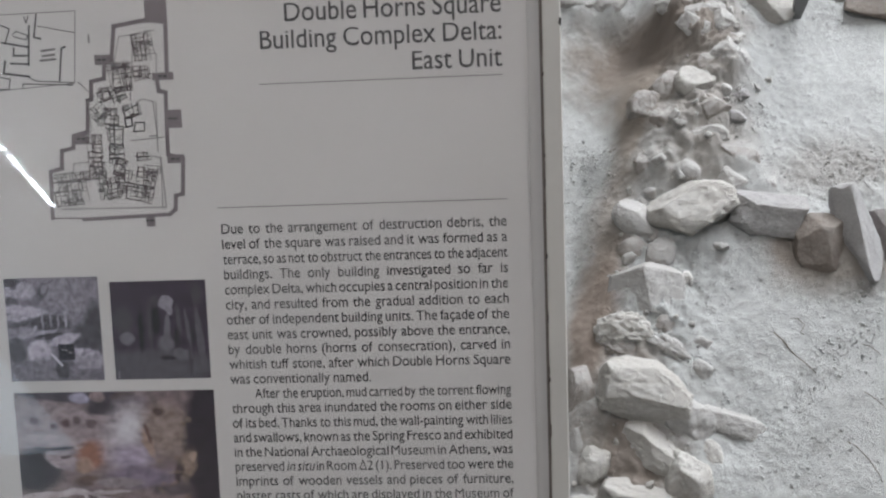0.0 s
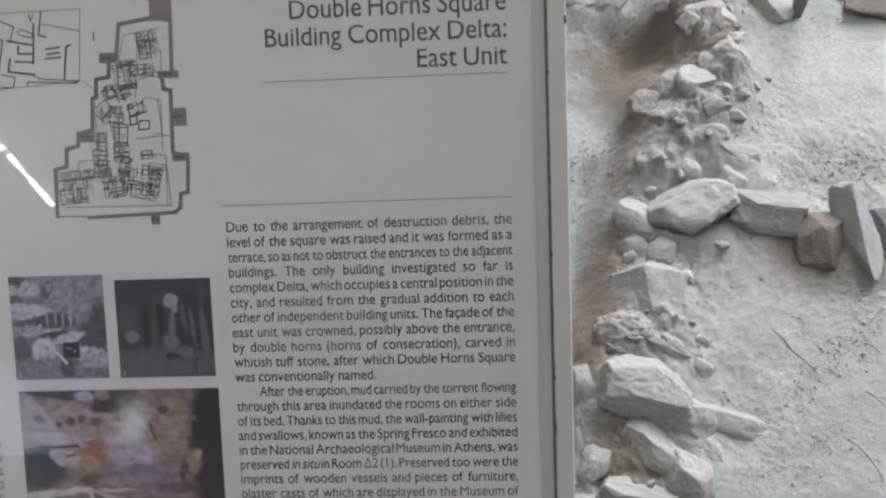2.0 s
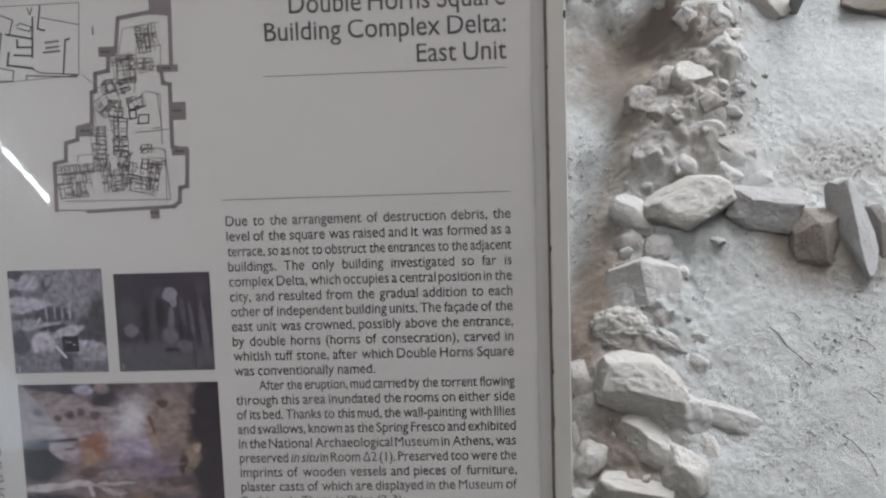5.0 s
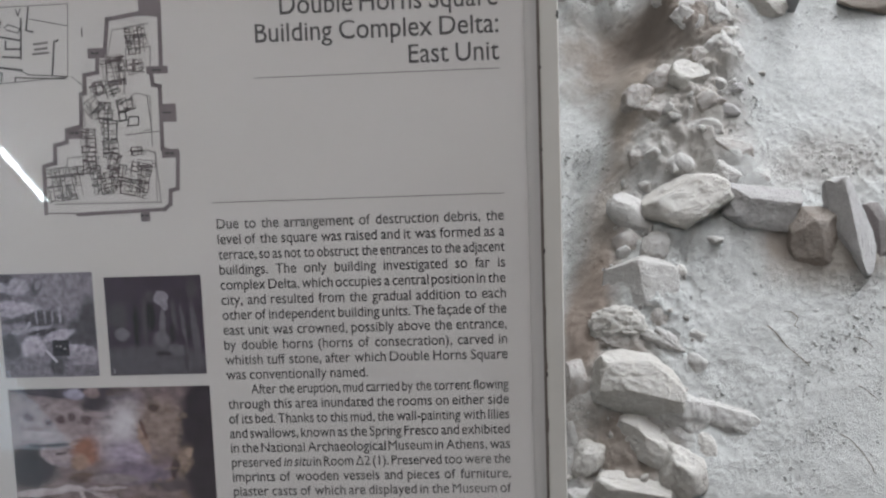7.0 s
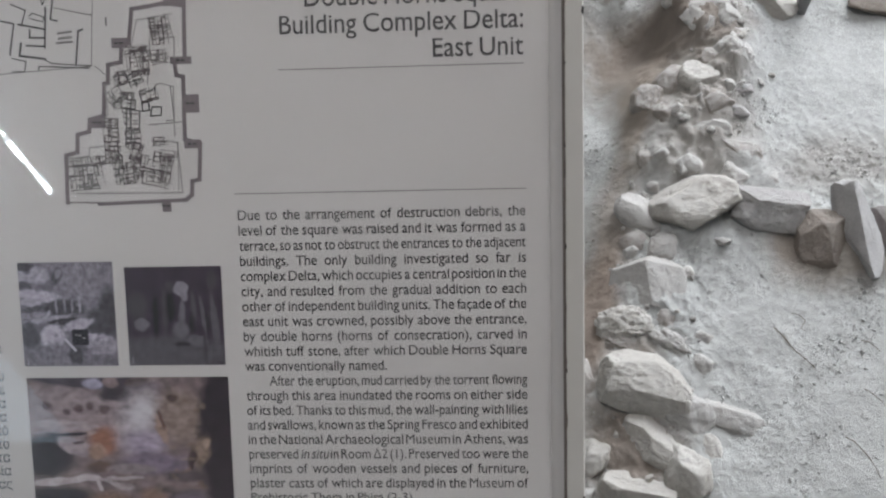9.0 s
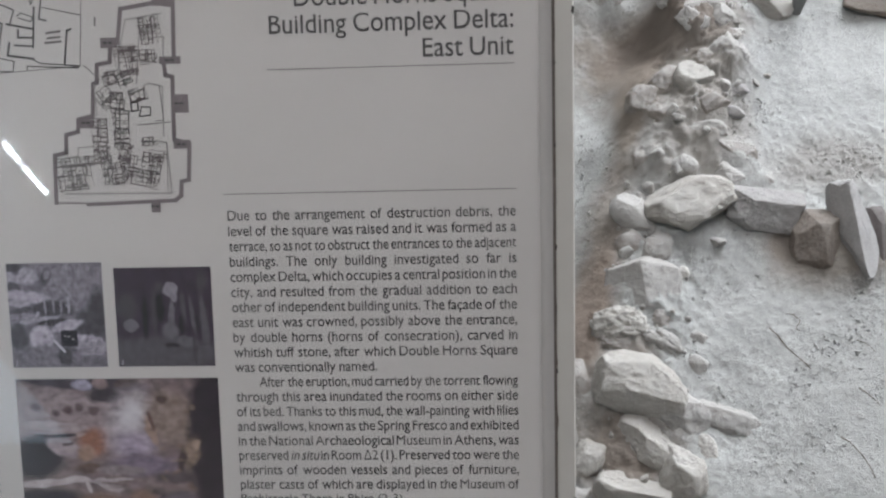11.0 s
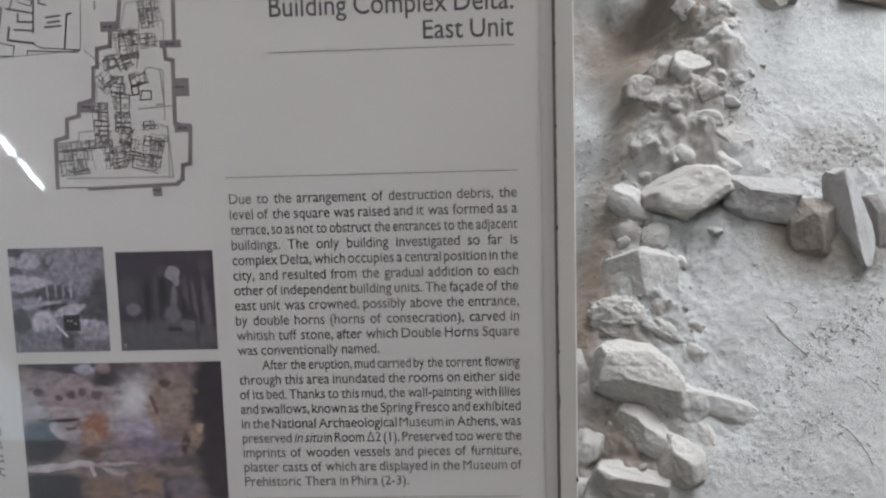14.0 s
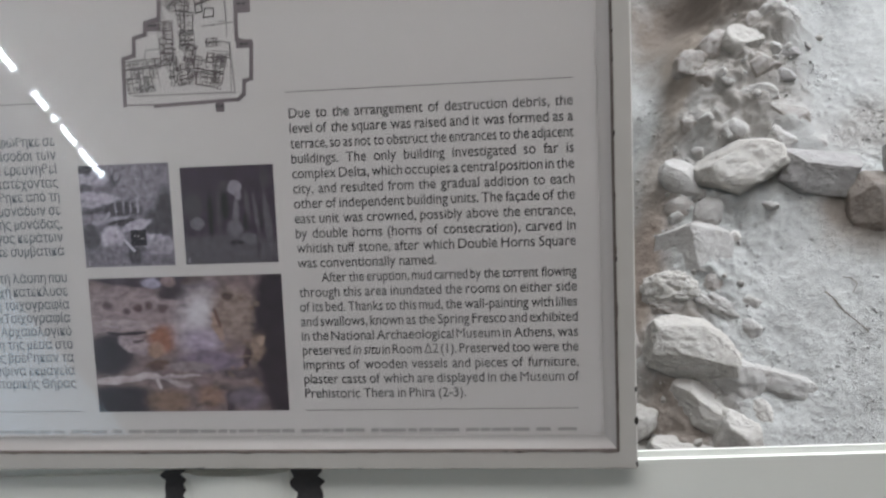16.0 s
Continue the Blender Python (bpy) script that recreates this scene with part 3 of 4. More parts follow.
BODY = (
    "Due to the arrangement of destruction debris, the", "level of the square was raised and it was formed as a",
    "terrace, so as not to obstruct the entrances to the adjacent", "buildings. The only building investigated so far is",
    "complex Delta, which occupies a central position in the", "city, and resulted from the gradual addition to each",
    "other of independent building units. The façade of the", "east unit was crowned, possibly above the entrance,",
    "by double horns (horns of consecration), carved in", "whitish tuff stone, after which Double Horns Square",
    "was conventionally named.", "After the eruption, mud carried by the torrent flowing",
    "through this area inundated the rooms on either side", "of its bed. Thanks to this mud, the wall-painting with lilies",
    "and swallows, known as the Spring Fresco and exhibited", "in the National Archaeological Museum in Athens, was",
    "preserved in situ in Room Δ2 (1). Preserved too were the", "imprints of wooden vessels and pieces of furniture,",
    "plaster casts of which are displayed in the Museum of", "Prehistoric Thera in Phira (2-3).")
FIRST, PITCH, TYPE = -0.0214, 0.01253, 0.0116
for i, text in enumerate(BODY):
    mode = "left" if i in (10, 19) else "justify"
    start = 0.0025 + (0.020 if i == 11 else 0)
    typeset(text, start, 0.2355, FIRST - PITCH * i, TYPE, 0.955, mode, INK, 0.00008, (1, 2) if i == 16 else ())
typeset("Double Horns Square", 0, 0.2353, 0.1462, 0.0207, 0.962, "right", INK, 0.0001)
typeset("Building Complex Delta:", 0, 0.2353, 0.1253, 0.0207, 0.962, "right", INK, 0.0001)
typeset("East Unit", 0, 0.2353, 0.1045, 0.0207, 0.962, "right", INK, 0.0001)

GREEK = (
    (1, "ώστε διαμορφώθηκε σε"), (2, "οι είσοδοι των"), (3, "αυτά έχει ερευνηθεί"), (4, "το οποίο κατέχοντας"), (5, "συγκροτήθηκε από τη"),
    (6, "κτηριακών μονάδων σε"), (7, "της ανατολικής μονάδας,"), (8, "ζεύγος κεράτων"), (9, "ονομάστηκε συμβατικά"), (11, "ρευστή λάσπη που"), (12, "την περιοχή κατέκλυσε"),
    (13, "τη λάσπη, η τοιχογραφία"), (14, "γνωστή ως «Τοιχογραφία"), (15, "στο Εθνικό Αρχαιολογικό"), (16, "στη θέση της μέσα στο"), (17, "επίσης βρέθηκαν τα"),
    (18, "επίπλων, γύψινα εκμαγεία"), (19, "Μουσείο Προϊστορικής Θήρας"))
for i, text in GREEK:
    typeset(text, -0.43, -0.2045, FIRST - 0.002 - (PITCH - 0.0007) * i, TYPE, 0.88, "right", INK_VEILED, 0.00012)

for u0, v0, u1, v1 in ((0.0402, 0.0978, 0.2356, 0.0978), (0, 0, 0.2363, 0), (0.0025, -0.2703, 0.2345, -0.2703), (-0.43, -0.2695, -0.2, -0.2695), (-0.43, 0.001, -0.2105, 0.001), (-0.43, 0.098, -0.205, 0.098)):
    print_flat("rule", [stroke(u0, v0, u1, v1, 0.0007)], INK_SOFT)

# small print that cannot be read, as bars
rng = random.Random(5)
bars, u = [], -0.43
while u < 0.228:
    w = rng.uniform(0.006, 0.022)
    bars.append(rect(u, -0.2895 - rng.uniform(0, 0.0004), min(u + w, 0.2335), -0.2870 + rng.uniform(0, 0.0005)))
    u += w + rng.choice((0.0015, 0.002, 0.006))
print_flat("small_print", bars, INK_PALE, label="row of tiny grey print")

# ---------------------------------------------------------------- site plan on the panel
OUTLINE = ((-0.1386, -0.0042), (-0.1372, 0.034), (-0.1275, 0.0365), (-0.1265, 0.0505), (-0.1165, 0.053), (-0.1155, 0.0625), (-0.1035, 0.0655), (-0.1015, 0.0905),
           (-0.0985, 0.0915), (-0.0975, 0.1055), (-0.0868, 0.1075), (-0.0855, 0.121), (-0.0795, 0.122), (-0.0755, 0.1485), (-0.0480, 0.1525), (-0.0330, 0.1500),
           (-0.0345, 0.1080), (-0.0430, 0.1060), (-0.0420, 0.0960), (-0.0365, 0.0945), (-0.0378, 0.0450), (-0.0255, 0.0410), (-0.0275, 0.0125), (-0.0335, 0.0110), (-0.0345, 0.0000), (-0.0395, -0.0040))
print_flat("plan_outline", path_strokes(OUTLINE, 0.0034) + path_strokes((OUTLINE[-1], (-0.112, -0.0060)), 0.0030) + path_strokes(((-0.112, -0.0050), OUTLINE[0]), 0.0012), INK_MAUVE, label="grey stepped outline of the shelter on a site plan")
ENTRIES = (rect(-0.0495, 0.150, -0.0312, 0.168), rect(-0.0465, 0.1045, -0.0290, 0.1105), rect(-0.0385, 0.066, -0.0245, 0.0805), rect(-0.0385, 0.0375, -0.0245, 0.0445),
           rect(-0.0595, -0.0135, -0.0520, -0.0040), rect(-0.1145, 0.0555, -0.1035, 0.0645), rect(-0.0935, 0.1185, -0.0800, 0.1265))
for entry in ENTRIES:
    print_flat("plan_entry", [entry], INK_MAUVE, 0.0001, "mauve grey block on the site plan")
for u, v in ((-0.0375, 0.1075), (-0.0315, 0.0735), (-0.0315, 0.041), (-0.0560, -0.0085), (-0.109, 0.06), (-0.087, 0.1225)):
    print_flat("plan_entry_mark", [rect(u - 0.004, v - 0.0008, u - 0.001, v + 0.0008), rect(u, v - 0.0009, u + 0.003, v + 0.0007)], INK, 0.0003)


def inside(u, v):
    hit = False
    for (a, b), (c, d) in zip(OUTLINE, OUTLINE[1:] + OUTLINE[:1]):
        if (b > v) != (d > v) and u < (c - a) * (v - b) / (d - b) + a:
            hit = not hit
    return hit


def rooms(seed, u, v, w, h, turn, across, up, width):
    """A block of adjoining rooms: a crooked grid of walls with gaps, and small features inside some rooms."""
    r, out = random.Random(seed), []
    c, s = math.cos(radians(turn)), math.sin(radians(turn))
    us = [-w / 2] + sorted(r.uniform(-w * 0.42, w * 0.42) for _ in range(across - 1)) + [w / 2]
    vs = [-h / 2] + sorted(r.uniform(-h * 0.42, h * 0.42) for _ in range(up - 1)) + [h / 2]

    def put(a, b):
        a += 0.0004 * r.uniform(-1, 1)
        b += 0.0004 * r.uniform(-1, 1)
        return u + a * c - b * s, v + a * s + b * c

    for i in range(across + 1):
        for k in range(up):
            if r.random() < 0.72:
                out += path_strokes((put(us[i], vs[k]), put(us[i], vs[k + 1])), width * r.choice((0.8, 1.0, 1.5)))
    for k in range(up + 1):
        for i in range(across):
            if r.random() < 0.72:
                out += path_strokes((put(us[i], vs[k]), put(us[i + 1], vs[k])), width * r.choice((0.8, 1.0, 1.5)))
    for i in range(across):
        for k in range(up):
            if r.random() < 0.35:
                a, b, d = (us[i] + us[i + 1]) / 2, (vs[k] + vs[k + 1]) / 2, r.uniform(0.0006, 0.0014)
                out += path_strokes((put(a - d, b), put(a + d, b + d * 0.5)), width * 1.3)
    return [q for q in out if all(inside(a, b) for a, b in q)]


BLOCKS = ((-0.1235, 0.0190, 0.024, 0.026, 4, 4, 5), (-0.0640, 0.0190, 0.026, 0.022, -14, 4, 4), (-0.0985, 0.0450, 0.011, 0.036, -3, 2, 7), (-0.0925, 0.0810, 0.012, 0.012, 35, 2, 2),
          (-0.0715, 0.1080, 0.015, 0.022, 3, 3, 5), (-0.0545, 0.1310, 0.014, 0.020, 4, 3, 4), (-0.0800, 0.0540, 0.011, 0.030, -5, 2, 5), (-0.0870, 0.0950, 0.009, 0.009, 5, 2, 2),
          (-0.0860, 0.0180, 0.009, 0.016, 8, 2, 3), (-0.0935, 0.0250, 0.006, 0.030, 0, 1, 5), (-0.0560, 0.1120, 0.012, 0.008, 0, 2, 1), (-0.0660, 0.0810, 0.012, 0.010, 10, 2, 2),
          (-0.0820, 0.0740, 0.010, 0.014, -10, 2, 3), (-0.0600, 0.0440, 0.010, 0.006, 0, 2, 1), (-0.0780, 0.0360, 0.008, 0.014, -20, 2, 3), (-0.0760, 0.0930, 0.010, 0.010, 20, 2, 2),
          (-0.0560, 0.0300, 0.016, 0.008, -14, 3, 1), (-0.1080, 0.0300, 0.008, 0.006, 0, 1, 1))
for n, (u, v, w, h, turn, across, up) in enumerate(BLOCKS):
    print_flat("plan_building", rooms(n + 1, u, v, w, h, turn, 2 * across, 2 * up - 1, 0.0006), INK_MAP if n % 3 else INK_SOFT, 0.0002, "fine dark wall lines of a building on the plan")
for n, (u, v, w, h, turn, across, up) in enumerate(BLOCKS):
    bits = rooms(n + 60, u + 0.0022 * math.cos(n * 2.4), v + 0.0028 * math.sin(n * 1.7), w * 1.15, h * 0.95, turn + 6, across + 1, up + 2, 0.00048)
    if bits:
        print_flat("plan_later_walls", bits, INK_SOFT if n % 2 else INK_MAP, 0.00015)
print_flat("plan_faint_lines",
           path_strokes(((-0.1300, 0.0030), (-0.0420, 0.0020), (-0.0440, 0.0420), (-0.0500, 0.0440)), 0.0013) + path_strokes(((-0.1290, 0.0320), (-0.1180, 0.0330), (-0.1170, 0.0400), (-0.1040, 0.0410)), 0.0012)
           + path_strokes(((-0.0460, 0.0480), (-0.0450, 0.0870), (-0.0560, 0.0900), (-0.0600, 0.0880)), 0.0011) + path_strokes(((-0.0660, 0.0900), (-0.0620, 0.1250), (-0.0420, 0.1260), (-0.0430, 0.1100)), 0.0012)
           + path_strokes(((-0.0900, 0.1000), (-0.0800, 0.1010), (-0.0780, 0.1180), (-0.0720, 0.1400), (-0.0430, 0.1440)), 0.0011) + path_strokes(((-0.1010, 0.0900), (-0.1000, 0.0660), (-0.1080, 0.0600)), 0.0010),
           INK_PALE, 0.0001, "pale lines of terrain on the plan")
print_flat("plan_main_room", path_strokes(((-0.0715, 0.0745), (-0.0660, 0.0755), (-0.0655, 0.0690), (-0.0710, 0.0680)), 0.0011, True) + path_strokes(((-0.0650, 0.0640), (-0.0560, 0.0645), (-0.0555, 0.0710), (-0.0630, 0.0715)), 0.0009, True), INK, 0.0003)
print_flat("plan_key_lines", path_strokes(((-0.0475, 0.0880), (-0.0455, 0.0605), (-0.0520, 0.0600)), 0.0007) + path_strokes(((-0.0670, 0.0570), (-0.0390, 0.0590)), 0.0006) + path_strokes(((-0.0440, 0.0430), (-0.0450, 0.0010)), 0.0005), INK_SOFT, 0.0002)

# inset plan at a larger scale, joined to the site plan by a line
INSET = ((-0.1890, 0.1614), (-0.1066, 0.1621), (-0.1112, 0.1048), (-0.1966, 0.1000))
print_flat("inset_outline", path_strokes(INSET, 0.0007, True) + path_strokes(((-0.1085, 0.1055), (-0.0955, 0.0935)), 0.0006), INK_SOFT)
print_flat("inset_walls",
           path_strokes(((-0.1692, 0.1395), (-0.1473, 0.1350)), 0.0016)
           + path_strokes(((-0.1459, 0.1519), (-0.1486, 0.1207)), 0.0016)
           + path_strokes(((-0.1601, 0.1346), (-0.1606, 0.1288), (-0.1479, 0.1283)), 0.0016)
           + path_strokes(((-0.1636, 0.1227), (-0.1485, 0.1216)), 0.0015)
           + path_strokes(((-0.1681, 0.1246), (-0.1700, 0.1148), (-0.1489, 0.1117)), 0.0018)
           + path_strokes(((-0.1601, 0.1458), (-0.1566, 0.1479), (-0.1475, 0.1444), (-0.1492, 0.1409), (-0.1593, 0.1440)), 0.0009)
           + path_strokes(((-0.1744, 0.1554), (-0.1625, 0.1504), (-0.1669, 0.1381)), 0.0011)
           + path_strokes(((-0.1391, 0.1605), (-0.1424, 0.1428), (-0.1369, 0.1413)), 0.0014)
           + path_strokes(((-0.1389, 0.1516), (-0.1085, 0.1449)), 0.0007)
           + path_strokes(((-0.1168, 0.1341), (-0.1202, 0.1329), (-0.1237, 0.1075)), 0.0015)
           + path_strokes(((-0.1490, 0.1108), (-0.1435, 0.1079), (-0.1116, 0.1052)), 0.0009)
           + path_strokes(((-0.1548, 0.1029), (-0.1546, 0.1060), (-0.1132, 0.1035)), 0.0010)
           + path_strokes(((-0.1763, 0.1128), (-0.1651, 0.1101), (-0.1668, 0.1020), (-0.1772, 0.1024)), 0.0010)
           + path_strokes(((-0.1495, 0.1596), (-0.1481, 0.1542), (-0.1457, 0.1595)), 0.0009)
           + path_strokes(((-0.1831, 0.1424), (-0.1729, 0.1401), (-0.1779, 0.1160)), 0.0014),
           INK, label="dark wall lines of an enlarged building plan")
print_flat("inset_lettering", [stroke(-0.1377, 0.1315, -0.1254, 0.1327, 0.0018), stroke(-0.1371, 0.1274, -0.1258, 0.1283, 0.0018), stroke(-0.1393, 0.1239, -0.1251, 0.1246, 0.0018)], INK_SOFT)
print_flat("north_arrow", [stroke(-0.0969, 0.1431, -0.0970, 0.1360, 0.0013)], INK_SOFT)

# ---------------------------------------------------------------- photographs on the panel


class Picture:
    """A printed photograph: soft-edged patches of colour laid over one another, in the picture's own 0..1 coordinates."""

    def __init__(self, name, base, ground_colour, grain):
        self.m, self.n, self.l, self.bsdf = material(name)
        self.uv = coords(self.n, "UV")
        warp = self.n.new("ShaderNodeTexNoise")
        warp.inputs["Scale"].default_value, warp.inputs["Detail"].default_value = 13, 8
        self.l.new(self.uv, warp.inputs["Vector"])
        shift = self.n.new("ShaderNodeVectorMath")
        shift.operation = "MULTIPLY_ADD"
        self.l.new(warp.outputs["Color"], shift.inputs[0])
        shift.inputs[1].default_value = (0.05, 0.05, 0)
        minus = self.n.new("ShaderNodeVectorMath")
        minus.operation = "SUBTRACT"
        minus.inputs[1].default_value = (0.025, 0.025, 0)
        self.l.new(self.uv, shift.inputs[2])
        self.l.new(shift.outputs[0], minus.inputs[0])
        self.at = minus.outputs[0]
        f = noise_node(self.n, self.l, 6, 6, self.uv, 0.65)
        self.col = mix(self.n, self.l, ramp(self.n, self.l, f, 0.3, 0.7), base, ground_colour)
        self.grain = grain

    def patch(self, u, v, a, b, turn, colour, soft=0.5, amount=1.0):
        n, l = self.n, self.l
        k = n.new("ShaderNodeMapping")
        k.vector_type = "TEXTURE"
        k.inputs["Location"].default_value = (u, v, 0)
        k.inputs["Rotation"].default_value = (0, 0, radians(turn))
        k.inputs["Scale"].default_value = (a, b, 1)
        l.new(self.at, k.inputs["Vector"])
        d = n.new("ShaderNodeVectorMath")
        d.operation = "LENGTH"
        l.new(k.outputs[0], d.inputs[0])
        r = n.new("ShaderNodeMapRange")
        r.interpolation_type = "SMOOTHSTEP"
        r.inputs[1].default_value, r.inputs[2].default_value, r.inputs[3].default_value, r.inputs[4].default_value = 1 - soft * 0.7, 1 + soft * 0.7, amount, 0
        l.new(d.outputs["Value"], r.inputs[0])
        self.col = mix(n, l, r.outputs[0], self.col, colour)
        return self

    def scatter(self, seed, total, u0, u1, v0, v1, tones, small=0.02, large=0.07, amount=0.7):
        """Smaller patches strewn over part of the picture."""
        r = random.Random(seed)
        for _ in range(total):
            self.patch(r.uniform(u0, u1), r.uniform(v0, v1), r.uniform(small, large), r.uniform(small, large) * 0.7, r.uniform(-60, 60), r.choice(tones), 0.4, amount)
        return self

    def done(self):
        n, l = self.n, self.l
        f = noise_node(n, l, 15, 8, self.uv, 0.72)
        self.col = mix(n, l, self.grain, self.col, mix(n, l, ramp(n, l, f, 0.3, 0.7), (0.02, 0.02, 0.03), (0.97, 0.96, 1.0)), "OVERLAY")
        l.new(self.col, self.bsdf.inputs["Base Color"])
        self.bsdf.inputs["Roughness"].default_value = 0.5
        return self.m


def photograph(u0, v0, u1, v1, mat, label):
    bm = bmesh.new()
    uv = bm.loops.layers.uv.new("UVMap")
    f = bm.faces.new([bm.verts.new((u, INKED, v)) for u, v in rect(u0, v0, u1, v1)])
    for loop, c in zip(f.loops, ((0, 0), (1, 0), (1, 1), (0, 1))):
        loop[uv].uv = c
    return part("photograph", bm, mat, sheet, label)


INKED_WHITE = plain("white print", (0.680, 0.640, 0.739), 0.6, vary=0.05)
INK_BLACK = plain("black print", (0.030, 0.025, 0.036), 0.6, vary=0.1)
quarry = Picture("black and white photograph of ruins", (0.30, 0.278, 0.315), (0.165, 0.148, 0.185), 0.6)
quarry.patch(.68, .82, .34, .22, 0, (0.300, 0.276, 0.321), .6)
quarry.patch(.93, .5, .10, .25, 0, (0.085, 0.078, 0.091), .5)
quarry.patch(.8, .42, .12, .12, 0, (0.100, 0.092, 0.107), .5)
quarry.patch(.06, .96, .12, .05, 0, (0.085, 0.078, 0.091), .4)
quarry.patch(.06, .86, .10, .055, -20, (0.440, 0.405, 0.471), .3)
quarry.patch(.22, .88, .10, .085, 0, (0.460, 0.423, 0.492), .35)
quarry.patch(.40, .86, .055, .09, -30, (0.110, 0.101, 0.118), .35)
quarry.patch(.42, .89, .03, .05, -30, (0.300, 0.276, 0.321), .3)
quarry.patch(.05, .76, .08, .055, 0, (0.120, 0.110, 0.128), .4)
quarry.patch(.20, .68, .24, .055, -8, (0.550, 0.506, 0.589), .4)
quarry.patch(.12, .62, .12, .035, 0, (0.460, 0.423, 0.492), .4)
quarry.patch(.46, .56, .22, .085, 0, (0.090, 0.083, 0.096), .3)
quarry.patch(.38, .58, .012, .08, 2, (0.360, 0.331, 0.385), .4)
quarry.patch(.47, .59, .012, .07, 0, (0.330, 0.304, 0.353), .4)
quarry.patch(.55, .58, .012, .08, 0, (0.340, 0.313, 0.364), .4)
quarry.patch(.63, .60, .015, .08, -4, (0.420, 0.386, 0.449), .3)
quarry.patch(.12, .55, .13, .028, 10, (0.120, 0.110, 0.128), .4)
quarry.patch(.14, .49, .13, .035, 5, (0.330, 0.304, 0.353), .4)
quarry.patch(.30, .46, .26, .022, 8, (0.440, 0.405, 0.471), .4)
quarry.patch(.45, .435, .16, .028, 6, (0.060, 0.055, 0.064), .25)
quarry.patch(.29, .50, .015, .04, -25, (0.480, 0.442, 0.514), .3)
quarry.patch(.60, .40, .17, .05, 14, (0.540, 0.497, 0.578), .25)
quarry.patch(.32, .28, .13, .12, 20, (0.580, 0.534, 0.621), .25)
quarry.patch(.33, .12, .16, .10, 0, (0.240, 0.221, 0.257), .5)
quarry.patch(.08, .30, .10, .12, 0, (0.100, 0.092, 0.107), .4)
quarry.patch(.07, .08, .07, .08, 0, (0.220, 0.202, 0.235), .4)
quarry.patch(.84, .20, .16, .11, 0, (0.400, 0.368, 0.428), .2)
quarry.patch(.80, .28, .12, .035, -4, (0.550, 0.506, 0.589), .3)
quarry.patch(.86, .07, .14, .05, 0, (0.200, 0.184, 0.214), .4)
quarry.patch(.56, .10, .08, .09, 0, (0.090, 0.083, 0.096), .4)
quarry.patch(.46, .05, .05, .05, 0, (0.260, 0.239, 0.278), .4)
quarry.scatter(1, 12, 0, 0.65, 0.35, 1.0, ((0.5, 0.46, 0.54), (0.10, 0.085, 0.11), (0.2, 0.185, 0.22)), 0.012, 0.035, 0.5)
quarry.scatter(2, 10, 0, 1, 0, 0.35, ((0.5, 0.46, 0.53), (0.09, 0.075, 0.10)), 0.012, 0.03, 0.5)
photograph(-0.1855, -0.1412, -0.1047, -0.0535, quarry.done(), "black and white photograph of collapsed masonry")
print_flat("photo_board", [rect(-0.1428, -0.1235, -0.1288, -0.1100)], INK_BLACK, 0.0002, "black scale board in the photograph")
print_flat("photo_board_marks", [rect(-0.1398, -0.1155, -0.1384, -0.1142), rect(-0.1372, -0.1158, -0.1350, -0.1146), rect(-0.1338, -0.1180, -0.1312, -0.1168)], INK_PALE, 0.0003)
print_flat("photo_ruler", [stroke(-0.1490, -0.1180, -0.1400, -0.1285, 0.0022)], INKED_WHITE, 0.0002)
room = Picture("dark photograph of a room", (0.050, 0.036, 0.052), (0.075, 0.056, 0.085), 0.3)
room.patch(.40, .12, .70, .18, 0, (0.125, 0.115, 0.134), .4)
room.patch(.12, .60, .10, .14, 0, (0.090, 0.083, 0.096), .5)
room.patch(.15, .42, .075, .068, 0, (0.210, 0.193, 0.225), .15)
room.patch(.30, .50, .03, .22, 0, (0.028, 0.026, 0.030), .5)
room.patch(.40, .55, .035, .24, 0, (0.088, 0.081, 0.094), .5)
room.patch(.46, .60, .045, .15, 0, (0.027, 0.025, 0.029), .4)
room.patch(.70, .60, .028, .15, 4, (0.115, 0.106, 0.123), .5)
room.patch(.67, .42, .03, .10, 0, (0.035, 0.032, 0.037), .4)
room.patch(.79, .50, .020, .20, 6, (0.145, 0.133, 0.155), .4)
room.patch(.84, .44, .022, .09, 0, (0.045, 0.041, 0.048), .4)
room.patch(.91, .42, .035, .30, 5, (0.145, 0.133, 0.155), .4)
room.patch(.90, .86, .05, .10, 0, (0.090, 0.083, 0.096), .5)
room.patch(.46, .80, .04, .06, 0, (0.085, 0.078, 0.091), .5)
room.patch(.575, .50, .032, .17, -3, (0.205, 0.189, 0.219), .35)
room.patch(.555, .36, .085, .085, 0, (0.190, 0.175, 0.203), .4)
room.patch(.72, .25, .10, .05, -12, (0.165, 0.152, 0.177), .3)
room.patch(.57, .215, .075, .022, 0, (0.035, 0.032, 0.037), .3)
room.patch(.575, .78, .075, .075, -8, (0.350, 0.322, 0.374), .2)
room.patch(.605, .70, .038, .05, 10, (0.320, 0.294, 0.342), .3)
room.patch(.80, .15, .02, .15, 3, (0.085, 0.078, 0.091), .5)
photograph(-0.0950, -0.1412, -0.0137, -0.0585, room.done(), "dark photograph of an excavated room")
fresco = Picture("colour photograph of a painted wall", (0.30, 0.235, 0.22), (0.200, 0.145, 0.165), 0.55)
fresco.patch(.25, .70, .34, .22, -14, (.37, .295, .305), .4)
fresco.patch(.28, .99, .36, .065, -9, (.085, .068, .085), .3)
fresco.patch(.44, .88, .085, .05, 0, (.06, .046, .055), .4)
